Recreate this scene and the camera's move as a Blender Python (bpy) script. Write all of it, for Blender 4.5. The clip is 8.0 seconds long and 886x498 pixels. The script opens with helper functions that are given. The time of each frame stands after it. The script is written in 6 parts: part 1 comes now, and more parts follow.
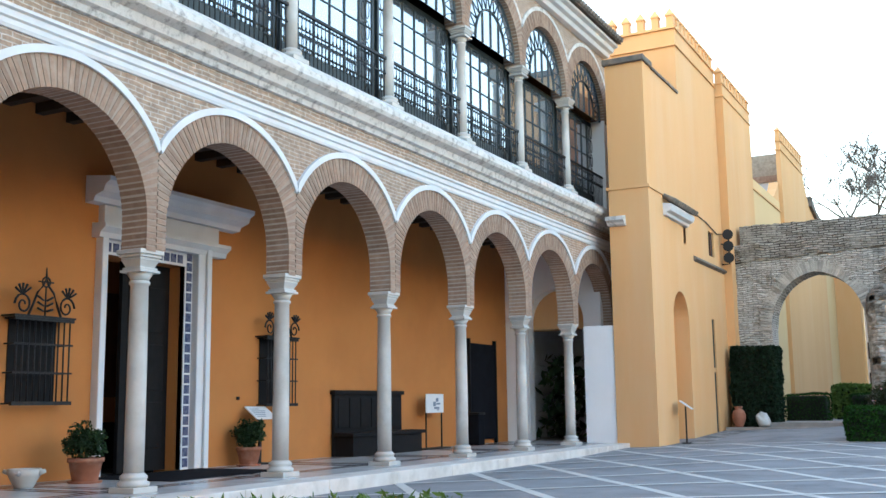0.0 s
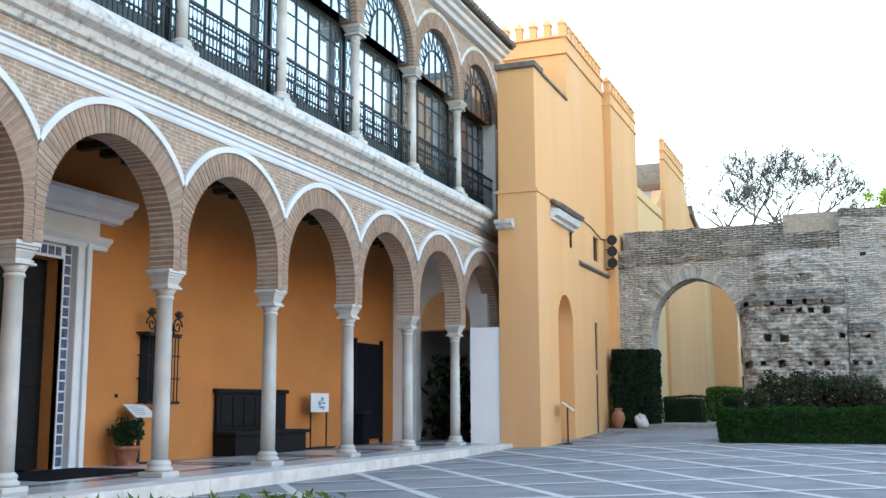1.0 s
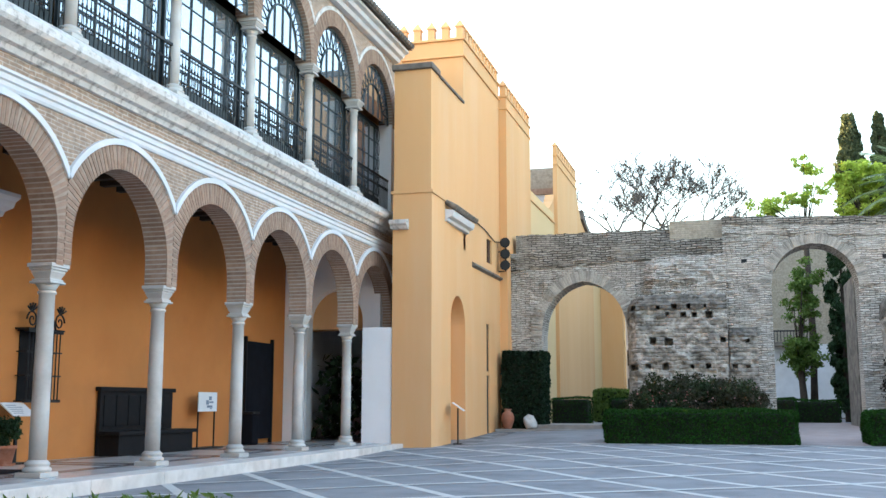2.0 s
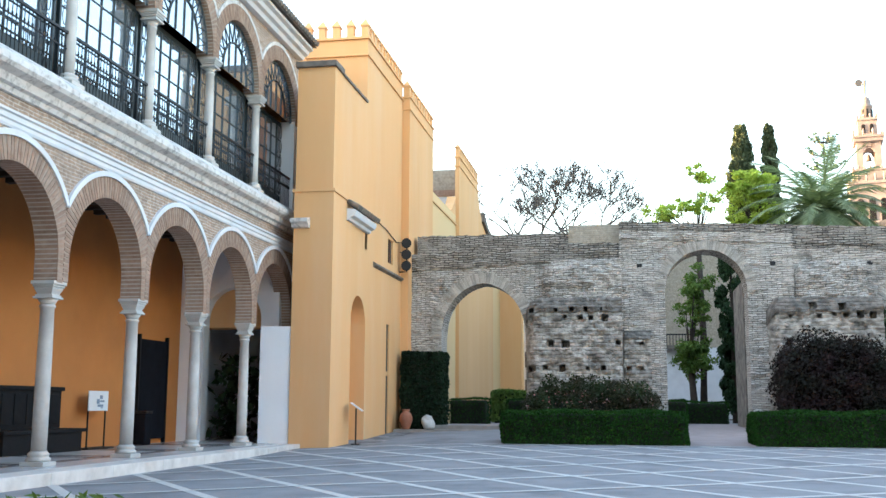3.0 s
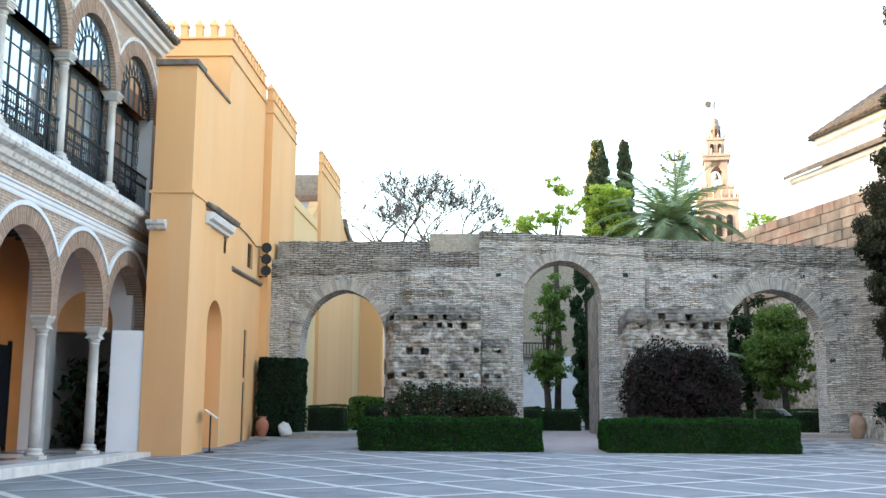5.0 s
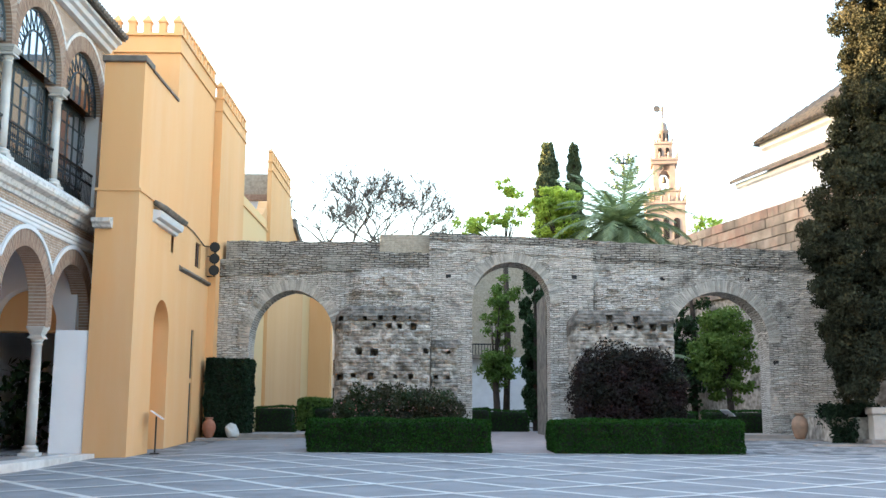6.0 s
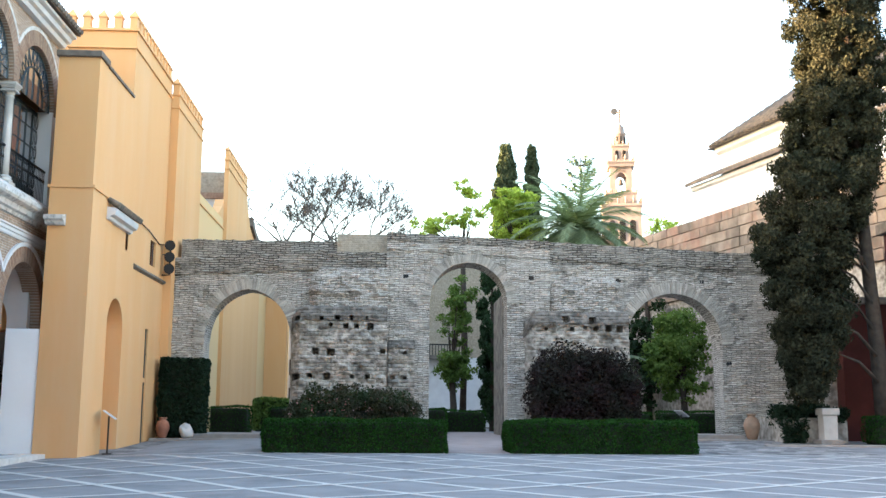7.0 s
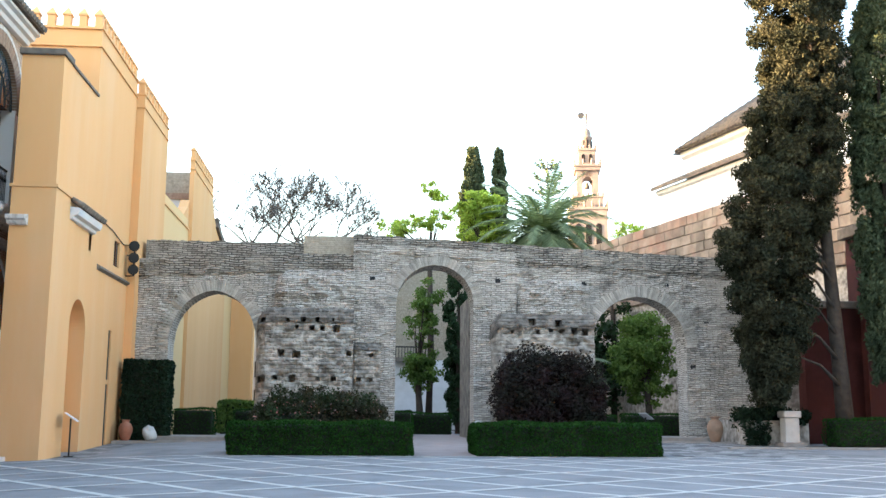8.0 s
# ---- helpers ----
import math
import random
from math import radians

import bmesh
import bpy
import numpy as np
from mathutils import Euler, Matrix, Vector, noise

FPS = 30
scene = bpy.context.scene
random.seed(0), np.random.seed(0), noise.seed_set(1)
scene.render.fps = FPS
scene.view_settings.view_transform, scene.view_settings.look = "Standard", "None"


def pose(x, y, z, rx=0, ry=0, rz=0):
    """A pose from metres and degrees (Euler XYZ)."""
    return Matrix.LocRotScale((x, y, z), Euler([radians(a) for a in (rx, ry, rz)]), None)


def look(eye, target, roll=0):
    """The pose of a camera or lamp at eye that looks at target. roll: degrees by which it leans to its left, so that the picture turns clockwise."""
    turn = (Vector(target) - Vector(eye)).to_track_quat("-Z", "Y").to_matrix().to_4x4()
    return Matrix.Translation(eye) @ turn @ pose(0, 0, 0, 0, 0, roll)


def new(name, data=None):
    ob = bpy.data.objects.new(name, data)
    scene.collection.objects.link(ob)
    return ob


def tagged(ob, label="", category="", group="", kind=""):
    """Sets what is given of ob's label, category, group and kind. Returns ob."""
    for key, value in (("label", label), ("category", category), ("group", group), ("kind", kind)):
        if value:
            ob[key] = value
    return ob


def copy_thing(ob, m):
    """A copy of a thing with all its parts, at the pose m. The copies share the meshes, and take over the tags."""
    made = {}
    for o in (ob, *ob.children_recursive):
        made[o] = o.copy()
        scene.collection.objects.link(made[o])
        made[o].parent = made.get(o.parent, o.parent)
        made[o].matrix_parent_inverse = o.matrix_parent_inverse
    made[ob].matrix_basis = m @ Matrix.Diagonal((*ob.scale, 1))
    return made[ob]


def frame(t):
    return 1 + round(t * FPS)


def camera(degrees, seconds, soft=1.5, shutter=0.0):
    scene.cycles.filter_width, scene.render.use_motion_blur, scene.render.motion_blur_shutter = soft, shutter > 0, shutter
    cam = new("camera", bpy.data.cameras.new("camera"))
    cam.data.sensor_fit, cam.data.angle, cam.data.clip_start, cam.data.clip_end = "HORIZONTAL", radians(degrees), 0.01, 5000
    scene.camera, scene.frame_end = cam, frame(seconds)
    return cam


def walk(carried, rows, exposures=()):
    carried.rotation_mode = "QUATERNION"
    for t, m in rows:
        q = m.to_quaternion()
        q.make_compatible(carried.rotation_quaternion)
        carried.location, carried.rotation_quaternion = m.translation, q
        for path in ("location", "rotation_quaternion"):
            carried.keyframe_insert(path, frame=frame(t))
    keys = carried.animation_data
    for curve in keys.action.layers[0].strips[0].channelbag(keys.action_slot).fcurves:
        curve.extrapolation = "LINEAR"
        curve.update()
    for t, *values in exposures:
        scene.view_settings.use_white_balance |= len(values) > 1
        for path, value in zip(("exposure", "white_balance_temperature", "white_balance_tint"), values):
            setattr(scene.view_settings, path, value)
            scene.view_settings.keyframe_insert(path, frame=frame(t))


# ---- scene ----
cam = camera(46.5, 8.0)
PATH = [
    (0, (0.297, -1.024, 1.175), (-0.633, 0.721, 1.475), -0.73),
    (0.5, (0.297, -1.024, 1.175), (-0.541, 0.767, 1.474), -0.5),
    (1, (0.297, -1.024, 1.175), (-0.439, 0.812, 1.473), -0.27),
    (1.5, (0.297, -1.024, 1.175), (-0.343, 0.848, 1.473), -0.11),
    (3, (0.297, -1.024, 1.175), (-0.059, 0.922, 1.474), 0.28),
    (3.5, (0.297, -1.024, 1.175), (0.018, 0.934, 1.477), 0.38),
    (4, (0.297, -1.024, 1.175), (0.091, 0.942, 1.482), 0.42),
    (4.5, (0.297, -1.024, 1.175), (0.152, 0.947, 1.486), 0.39),
    (6, (0.297, -1.024, 1.175), (0.304, 0.951, 1.491), 0.33),
    (6.5, (0.297, -1.024, 1.175), (0.345, 0.951, 1.491), 0.37),
    (7, (0.297, -1.024, 1.175), (0.386, 0.949, 1.492), 0.4),
    (7.5, (0.297, -1.024, 1.175), (0.42, 0.947, 1.494), 0.43),
    (8, (0.297, -1.024, 1.175), (0.45, 0.944, 1.497), 0.44),
]
walk(cam, [(t, look(eye, target, roll)) for t, eye, target, roll in PATH],
     exposures=[(0, 3.48, 6100, 12.5), (8, 3.48, 6100, 12.5)])

# ---- world, sun and exposure ----
SUN_EL, SUN_AZ = 7.0, 272.0          # degrees; azimuth clockwise from +y
world = bpy.data.worlds.new("world")
scene.world = world
world.use_nodes = True
wn = world.node_tree
sky = wn.nodes.new("ShaderNodeTexSky")
sky.sky_type = "NISHITA"
sky.sun_disc = False
sky.sun_elevation, sky.sun_rotation = radians(SUN_EL), radians(SUN_AZ)
sky.air_density, sky.dust_density, sky.ozone_density = 1.0, 2.5, 0.6
wn.links.new(sky.outputs[0], wn.nodes["Background"].inputs[0])
wn.nodes["Background"].inputs[1].default_value = 0.15
sun = new("sun", bpy.data.lights.new("sun", "SUN"))
sun.data.energy, sun.data.angle, sun.data.color = 5.0, radians(0.8), (1.0, 0.62, 0.32)
sa, se = radians(SUN_AZ), radians(SUN_EL)
sun.matrix_world = look((0, 0, 60), (-math.sin(sa) * math.cos(se), -math.cos(sa) * math.cos(se), 60 - math.sin(se)))


# ---- materials ----
def mat(name, a, b=None, rough=0.8, scale=3.0, fine=40.0, bump=0.15, metal=0.0, stain=None, stain_scale=0.6, stain_amount=0.35, island=0.0, obj=0.0, spec=0.4, streak=False):
    """Two-tone surface: broad noise between a and b, fine grain in the relief, and stains with a shape of their own."""
    m = bpy.data.materials.new(name)
    m.use_nodes = True
    nt = m.node_tree
    n, l = nt.nodes, nt.links
    p = n["Principled BSDF"]
    p.inputs["Roughness"].default_value = rough
    p.inputs["Metallic"].default_value = metal
    p.inputs["Specular IOR Level"].default_value = spec
    tc = n.new("ShaderNodeTexCoord")
    geo = n.new("ShaderNodeNewGeometry")
    mp = n.new("ShaderNodeMapping")
    l.new(geo.outputs["Position"], mp.inputs[0])
    if streak:
        mp.inputs["Scale"].default_value = (1, 1, 0.18)
    b = b or tuple(c * 0.8 for c in a)
    n1 = n.new("ShaderNodeTexNoise")
    n1.inputs["Scale"].default_value, n1.inputs["Detail"].default_value = scale, 6
    l.new(mp.outputs[0], n1.inputs["Vector"])
    r = n.new("ShaderNodeValToRGB")
    r.color_ramp.elements[0].position, r.color_ramp.elements[1].position = 0.35, 0.68
    r.color_ramp.elements[0].color, r.color_ramp.elements[1].color = (*b, 1), (*a, 1)
    l.new(n1.outputs["Fac"], r.inputs[0])
    col = r.outputs[0]
    if stain:
        n2 = n.new("ShaderNodeTexNoise")
        n2.inputs["Scale"].default_value, n2.inputs["Detail"].default_value, n2.inputs["Roughness"].default_value = stain_scale, 8, 0.65
        l.new(mp.outputs[0], n2.inputs["Vector"])
        r2 = n.new("ShaderNodeValToRGB")
        r2.color_ramp.elements[0].position, r2.color_ramp.elements[1].position = 0.5, 0.68
        r2.color_ramp.elements[0].color = (0, 0, 0, 1)
        r2.color_ramp.elements[1].color = (stain_amount,) * 3 + (1,)
        l.new(n2.outputs["Fac"], r2.inputs[0])
        mx = n.new("ShaderNodeMix")
        mx.data_type = "RGBA"
        l.new(r2.outputs[0], mx.inputs[0])
        l.new(col, mx.inputs[6])
        mx.inputs[7].default_value = (*stain, 1)
        col = mx.outputs[2]
    for amount, kind in ((island, 0), (obj, 1)):
        if amount:
            hv = n.new("ShaderNodeHueSaturation")
            src = n.new("ShaderNodeObjectInfo").outputs["Random"] if kind else geo.outputs["Random Per Island"]
            ma = n.new("ShaderNodeMapRange")
            ma.inputs[3].default_value, ma.inputs[4].default_value = 1 - amount, 1 + amount
            l.new(src, ma.inputs[0])
            l.new(ma.outputs[0], hv.inputs["Value"])
            l.new(col, hv.inputs["Color"])
            col = hv.outputs[0]
    l.new(col, p.inputs["Base Color"])
    if bump:
        n3 = n.new("ShaderNodeTexNoise")
        n3.inputs["Scale"].default_value, n3.inputs["Detail"].default_value = fine, 4
        l.new(geo.outputs["Position"], n3.inputs["Vector"])
        bp = n.new("ShaderNodeBump")
        bp.inputs["Strength"].default_value, bp.inputs["Distance"].default_value = bump, 0.02
        l.new(n3.outputs["Fac"], bp.inputs["Height"])
        l.new(bp.outputs[0], p.inputs["Normal"])
    return m


def brickmat(name, a, b, mortar, w, h, joint, axis="y", rough=0.9, bump=0.6, stain=None, stain_amount=0.5, stain_scale=0.5, soot=None, wob=0.02, flat=False):
    """Coursed brickwork; axis is the horizontal direction along which the courses run."""
    m = bpy.data.materials.new(name)
    m.use_nodes = True
    nt = m.node_tree
    n, l = nt.nodes, nt.links
    p = n["Principled BSDF"]
    p.inputs["Roughness"].default_value = rough
    p.inputs["Specular IOR Level"].default_value = 0.25
    geo = n.new("ShaderNodeNewGeometry")
    sep = n.new("ShaderNodeSeparateXYZ")
    wobn = n.new("ShaderNodeTexNoise")
    wobn.inputs["Scale"].default_value, wobn.inputs["Detail"].default_value = 1.7, 3
    l.new(geo.outputs["Position"], wobn.inputs["Vector"])
    vs = n.new("ShaderNodeVectorMath")
    vs.operation = "MULTIPLY_ADD"
    vs.inputs[1].default_value = (wob * 4,) * 3
    l.new(wobn.outputs["Color"], vs.inputs[0])
    l.new(geo.outputs["Position"], vs.inputs[2])
    l.new(vs.outputs[0], sep.inputs[0])
    cmb = n.new("ShaderNodeCombineXYZ")
    if axis == "xy":
        ad = n.new("ShaderNodeMath")
        l.new(sep.outputs["X"], ad.inputs[0])
        l.new(sep.outputs["Y"], ad.inputs[1])
        l.new(ad.outputs[0], cmb.inputs[0])
    else:
        l.new(sep.outputs[axis.upper()], cmb.inputs[0])
    l.new(sep.outputs["Y" if flat else "Z"], cmb.inputs[1])
    br = n.new("ShaderNodeTexBrick")
    br.inputs["Scale"].default_value = 1.0
    br.inputs["Brick Width"].default_value, br.inputs["Row Height"].default_value, br.inputs["Mortar Size"].default_value = w, h, joint
    br.inputs["Mortar Smooth"].default_value = 0.4
    br.inputs["Color1"].default_value, br.inputs["Color2"].default_value, br.inputs["Mortar"].default_value = (*a, 1), (*b, 1), (*mortar, 1)
    l.new(cmb.outputs[0], br.inputs["Vector"])
    col = br.outputs["Color"]
    ng = n.new("ShaderNodeTexNoise")
    ng.inputs["Scale"].default_value, ng.inputs["Detail"].default_value = 9, 6
    l.new(geo.outputs["Position"], ng.inputs["Vector"])
    mg = n.new("ShaderNodeMapRange")
    mg.inputs[1].default_value, mg.inputs[2].default_value, mg.inputs[3].default_value, mg.inputs[4].default_value = 0.3, 0.7, 0.72, 1.22
    l.new(ng.outputs["Fac"], mg.inputs[0])
    hv = n.new("ShaderNodeHueSaturation")
    l.new(mg.outputs[0], hv.inputs["Value"])
    l.new(col, hv.inputs["Color"])
    col = hv.outputs[0]
    for tone, amount, sc, lo in ((stain, stain_amount, stain_scale, 0.48), (soot, 0.8, stain_scale * 2.3, 0.56)):
        if tone:
            n2 = n.new("ShaderNodeTexNoise")
            n2.inputs["Scale"].default_value, n2.inputs["Detail"].default_value, n2.inputs["Roughness"].default_value = sc, 9, 0.7
            l.new(geo.outputs["Position"], n2.inputs["Vector"])
            r2 = n.new("ShaderNodeMapRange")
            r2.inputs[1].default_value, r2.inputs[2].default_value, r2.inputs[4].default_value = lo, lo + 0.14, amount
            l.new(n2.outputs["Fac"], r2.inputs[0])
            mx = n.new("ShaderNodeMix")
            mx.data_type = "RGBA"
            l.new(r2.outputs[0], mx.inputs[0])
            l.new(col, mx.inputs[6])
            mx.inputs[7].default_value = (*tone, 1)
            col = mx.outputs[2]
    l.new(col, p.inputs["Base Color"])
    su = n.new("ShaderNodeMath")
    su.operation = "MULTIPLY_ADD"
    su.inputs[1].default_value = -0.6
    l.new(br.outputs["Fac"], su.inputs[0])
    l.new(ng.outputs["Fac"], su.inputs[2])
    bp = n.new("ShaderNodeBump")
    bp.inputs["Strength"].default_value, bp.inputs["Distance"].default_value = bump, 0.03
    l.new(su.outputs[0], bp.inputs["Height"])
    l.new(bp.outputs[0], p.inputs["Normal"])
    return m


def leafmat(name, a, b, rough=0.55, glow=0.25):
    m = mat(name, a, b, rough, scale=1.2, bump=0, island=0.45, spec=0.12)
    p = m.node_tree.nodes["Principled BSDF"]
    tr = m.node_tree.nodes.new("ShaderNodeBsdfTranslucent")
    tr.inputs[0].default_value = (a[0] * 1.2, a[1] * 1.3, a[2] * 0.8, 1)
    mx = m.node_tree.nodes.new("ShaderNodeMixShader")
    mx.inputs[0].default_value = glow
    m.node_tree.links.new(p.outputs[0], mx.inputs[1])
    m.node_tree.links.new(tr.outputs[0], mx.inputs[2])
    m.node_tree.links.new(mx.outputs[0], m.node_tree.nodes["Material Output"].inputs[0])
    return m


OCHRE = mat("ochre_plaster", (0.72, 0.415, 0.188), (0.68, 0.375, 0.160), 0.9, 0.5, 60, 0.2, stain=(0.70, 0.47, 0.27), stain_amount=0.4, streak=True)
OCHRE_IN = mat("gallery_plaster", (0.50, 0.20, 0.055), (0.44, 0.17, 0.046), 0.9, 0.9, 60, 0.15, stain=(0.36, 0.15, 0.05), stain_amount=0.4)
CREAM = mat("cream_plaster", (0.72, 0.50, 0.25), (0.70, 0.48, 0.235), 0.9, 0.3, 50, 0.1, stain=(0.66, 0.46, 0.24), stain_amount=0.15)
# brighter copy of the white paint; missing skylight is put into its colour
WHITE_SKYLIT = mat("skylit_white_paint", (0.87, 0.875, 0.89), (0.83, 0.835, 0.85), 0.8, 1.0, 40, 0.08, stain=(0.7, 0.69, 0.68), stain_amount=0.2)
WHITE = mat("white_paint", (0.68, 0.69, 0.715), (0.60, 0.61, 0.635), 0.7, 2.0, 50, 0.1, stain=(0.5, 0.48, 0.45), stain_amount=0.25)
CORNICE = mat("weathered_cornice", (0.66, 0.64, 0.62), (0.57, 0.55, 0.53), 0.85, 3.0, 40, 0.4, stain=(0.13, 0.12, 0.115), stain_scale=7.0, stain_amount=0.7)
MARBLE = mat("column_marble", (0.56, 0.54, 0.51), (0.45, 0.435, 0.41), 0.42, 2.5, 25, 0.12, stain=(0.34, 0.31, 0.28), stain_scale=1.3, stain_amount=0.5)
SLAB = mat("platform_marble", (0.62, 0.60, 0.60), (0.50, 0.485, 0.48), 0.2, 1.6, 30, 0.03, stain=(0.4, 0.33, 0.28), stain_scale=0.9, stain_amount=0.5)
STEPM = mat("kerb_marble", (0.70, 0.66, 0.62), (0.58, 0.54, 0.5), 0.5, 3, 30, 0.2, stain=(0.36, 0.33, 0.3), stain_scale=1.8, stain_amount=0.5)
DARKTILE = mat("dark_marble_strip", (0.035, 0.03, 0.035), (0.06, 0.05, 0.05), 0.15, 3, 30, 0.03)
BRICK_F = brickmat("facade_brick", (0.31, 0.215, 0.155), (0.38, 0.27, 0.20), (0.50, 0.44, 0.385), 0.28, 0.066, 0.011, "y", stain=(0.31, 0.24, 0.185), stain_amount=0.4)
BRICK_P = mat("arch_brick", (0.33, 0.225, 0.165), (0.27, 0.175, 0.125), 0.9, 8, 60, 0.4, obj=0.16, stain=(0.42, 0.32, 0.25), stain_amount=0.5, stain_scale=2)
VOUSS = mat("archivolt_mortar", (0.37, 0.285, 0.225), (0.33, 0.25, 0.195), 0.9, 5, 60, 0.4, stain=(0.43, 0.35, 0.28), stain_amount=0.5, stain_scale=1.5, island=0.12)
MORTAR = mat("lime_mortar", (0.52, 0.46, 0.39), (0.44, 0.38, 0.32), 0.95, 6, 80, 0.4)
RUIN = brickmat("ruin_brick", (0.43, 0.39, 0.345), (0.60, 0.555, 0.50), (0.20, 0.178, 0.155), 0.34, 0.074, 0.014, "x", stain=(0.58, 0.535, 0.48), stain_amount=0.6, stain_scale=0.4, soot=(0.09, 0.08, 0.07), bump=1.0, wob=0.06)
RUBBLE = mat("ruin_rubble", (0.58, 0.535, 0.475), (0.25, 0.22, 0.19), 0.95, 4.5, 22, 0.9, stain=(0.05, 0.045, 0.04), stain_scale=1.1, stain_amount=0.75)
PALEBRICK = brickmat("pale_brick", (0.36, 0.305, 0.225), (0.42, 0.36, 0.28), (0.33, 0.29, 0.235), 0.28, 0.075, 0.012, "x", stain=(0.4, 0.36, 0.3), stain_amount=0.4)
ASHLAR = mat("ashlar_stone", (0.29, 0.235, 0.19), (0.17, 0.135, 0.108), 0.95, 1.5, 18, 0.9, stain=(0.30, 0.15, 0.11), stain_scale=0.5, stain_amount=0.6, obj=0.28, island=0.3)
PAVE = mat("grey_paving", (0.262, 0.258, 0.266), (0.215, 0.212, 0.22), 0.82, 1.2, 120, 0.25, stain=(0.085, 0.087, 0.095), stain_scale=0.7, stain_amount=0.55)
STRIP = mat("pale_paving_strip", (0.62, 0.60, 0.57), (0.52, 0.50, 0.475), 0.7, 4, 60, 0.2, stain=(0.38, 0.37, 0.36), stain_scale=2.0, stain_amount=0.5)
COBBLE = brickmat("brick_paving", (0.10, 0.10, 0.105), (0.36, 0.345, 0.34), (0.14, 0.135, 0.13), 0.42, 0.42, 0.02, "x", rough=0.75, flat=True)
PATHM = mat("pink_path", (0.36, 0.285, 0.265), (0.30, 0.24, 0.225), 0.8, 2, 60, 0.3)
GARDEN = mat("garden_soil", (0.10, 0.085, 0.06), (0.07, 0.06, 0.045), 0.95, 2, 40, 0.5)
STONE = mat("step_stone", (0.34, 0.30, 0.27), (0.25, 0.22, 0.2), 0.9, 3, 30, 0.5, stain=(0.15, 0.14, 0.12), stain_amount=0.5)
IRON = mat("black_iron", (0.02, 0.02, 0.023), (0.03, 0.03, 0.032), 0.5, 8, 80, 0.1, metal=0.6)
FRAMEM = mat("dark_green_frame", (0.035, 0.05, 0.056), (0.026, 0.038, 0.043), 0.45, 5, 60, 0.05)
DARKWOOD = mat("dark_wood", (0.012, 0.011, 0.012), (0.008, 0.008, 0.009), 0.6, 6, 40, 0.2, spec=0.15)
BROWNWOOD = mat("brown_wood", (0.14, 0.05, 0.02), (0.09, 0.035, 0.015), 0.5, 5, 40, 0.2)
BLACKFAB = mat("black_cloth", (0.009, 0.010, 0.014), (0.007, 0.007, 0.010), 0.9, 3, 80, 0.1, spec=0.1)
TERRA = mat("terracotta", (0.36, 0.14, 0.08), (0.27, 0.105, 0.06), 0.85, 6, 60, 0.3, stain=(0.4, 0.3, 0.24), stain_amount=0.4, stain_scale=3)
CLAY = mat("old_clay", (0.36, 0.235, 0.16), (0.27, 0.17, 0.115), 0.9, 4, 50, 0.4, stain=(0.2, 0.16, 0.12), stain_amount=0.5, stain_scale=3)
TILE = mat("roof_tile", (0.22, 0.175, 0.14), (0.12, 0.105, 0.092), 0.9, 4, 40, 0.5, stain=(0.07, 0.065, 0.06), stain_scale=2.5, stain_amount=0.6, island=0.25)
GREYCAP = mat("grey_coping", (0.20, 0.17, 0.145), (0.12, 0.105, 0.09), 0.9, 4, 40, 0.5)
REDWALL = mat("dark_red_plaster", (0.06, 0.010, 0.008), (0.045, 0.008, 0.006), 0.9, 1.2, 50, 0.2, stain=(0.1, 0.03, 0.025), stain_amount=0.4)
PALESTONE = mat("tower_stone", (0.30, 0.245, 0.215), (0.22, 0.18, 0.16), 0.9, 0.25, 3, 0.3, stain=(0.17, 0.135, 0.115), stain_scale=0.2, stain_amount=0.5)
# near-black that paints the shade of openings; also the floodlight glass
SHADE = mat("painted_shade_and_lens", (0.03, 0.03, 0.032), (0.02, 0.02, 0.02), 0.9, 2, 20, 0.1)
TIMBER = mat("ceiling_timber", (0.05, 0.032, 0.02), (0.035, 0.022, 0.015), 0.8, 4, 30, 0.3)
BLUETILE = mat("blue_glazed_tile", (0.04, 0.055, 0.13), (0.14, 0.15, 0.22), 0.2, 18, 60, 0.05)
SIGNM = mat("sign_board", (0.72, 0.73, 0.74), (0.66, 0.67, 0.68), 0.35, 3, 60, 0.02)
INK = mat("sign_print", (0.22, 0.27, 0.34), (0.15, 0.19, 0.25), 0.5, 9, 60, 0.02)
BARK = mat("bark", (0.06, 0.046, 0.035), (0.035, 0.027, 0.021), 0.95, 5, 25, 0.8)
BAREBARK = mat("grey_bark", (0.19, 0.165, 0.15), (0.13, 0.115, 0.10), 0.95, 3, 20, 0.5)
L_HEDGE = leafmat("box_leaves", (0.020, 0.066, 0.009), (0.013, 0.046, 0.006), 0.75, 0.12)
L_IVY = leafmat("ivy_leaves", (0.016, 0.032, 0.016), (0.009, 0.020, 0.010), 0.7, 0.1)
L_CON = leafmat("conifer_needles", (0.046, 0.046, 0.026), (0.018, 0.024, 0.015), 0.85, 0.05)
L_PURP = leafmat("purple_leaves", (0.040, 0.022, 0.026), (0.020, 0.026, 0.018))
L_ROSE = leafmat("rose_leaves", (0.040, 0.065, 0.030), (0.05, 0.035, 0.026))
L_LIME = leafmat("lime_leaves", (0.42, 0.50, 0.10), (0.30, 0.40, 0.08), 0.6, 0.4)
L_MID = leafmat("green_leaves", (0.13, 0.20, 0.05), (0.07, 0.12, 0.03), 0.6, 0.25)
L_DARK = leafmat("dark_leaves", (0.03, 0.058, 0.026), (0.02, 0.04, 0.018), 0.5, 0.2)
# grey-green lightened in colour to stand in for haze on palm and araucaria
L_PALM = leafmat("hazed_palm_leaflets", (0.24, 0.30, 0.18), (0.17, 0.22, 0.13), 0.6, 0.3)
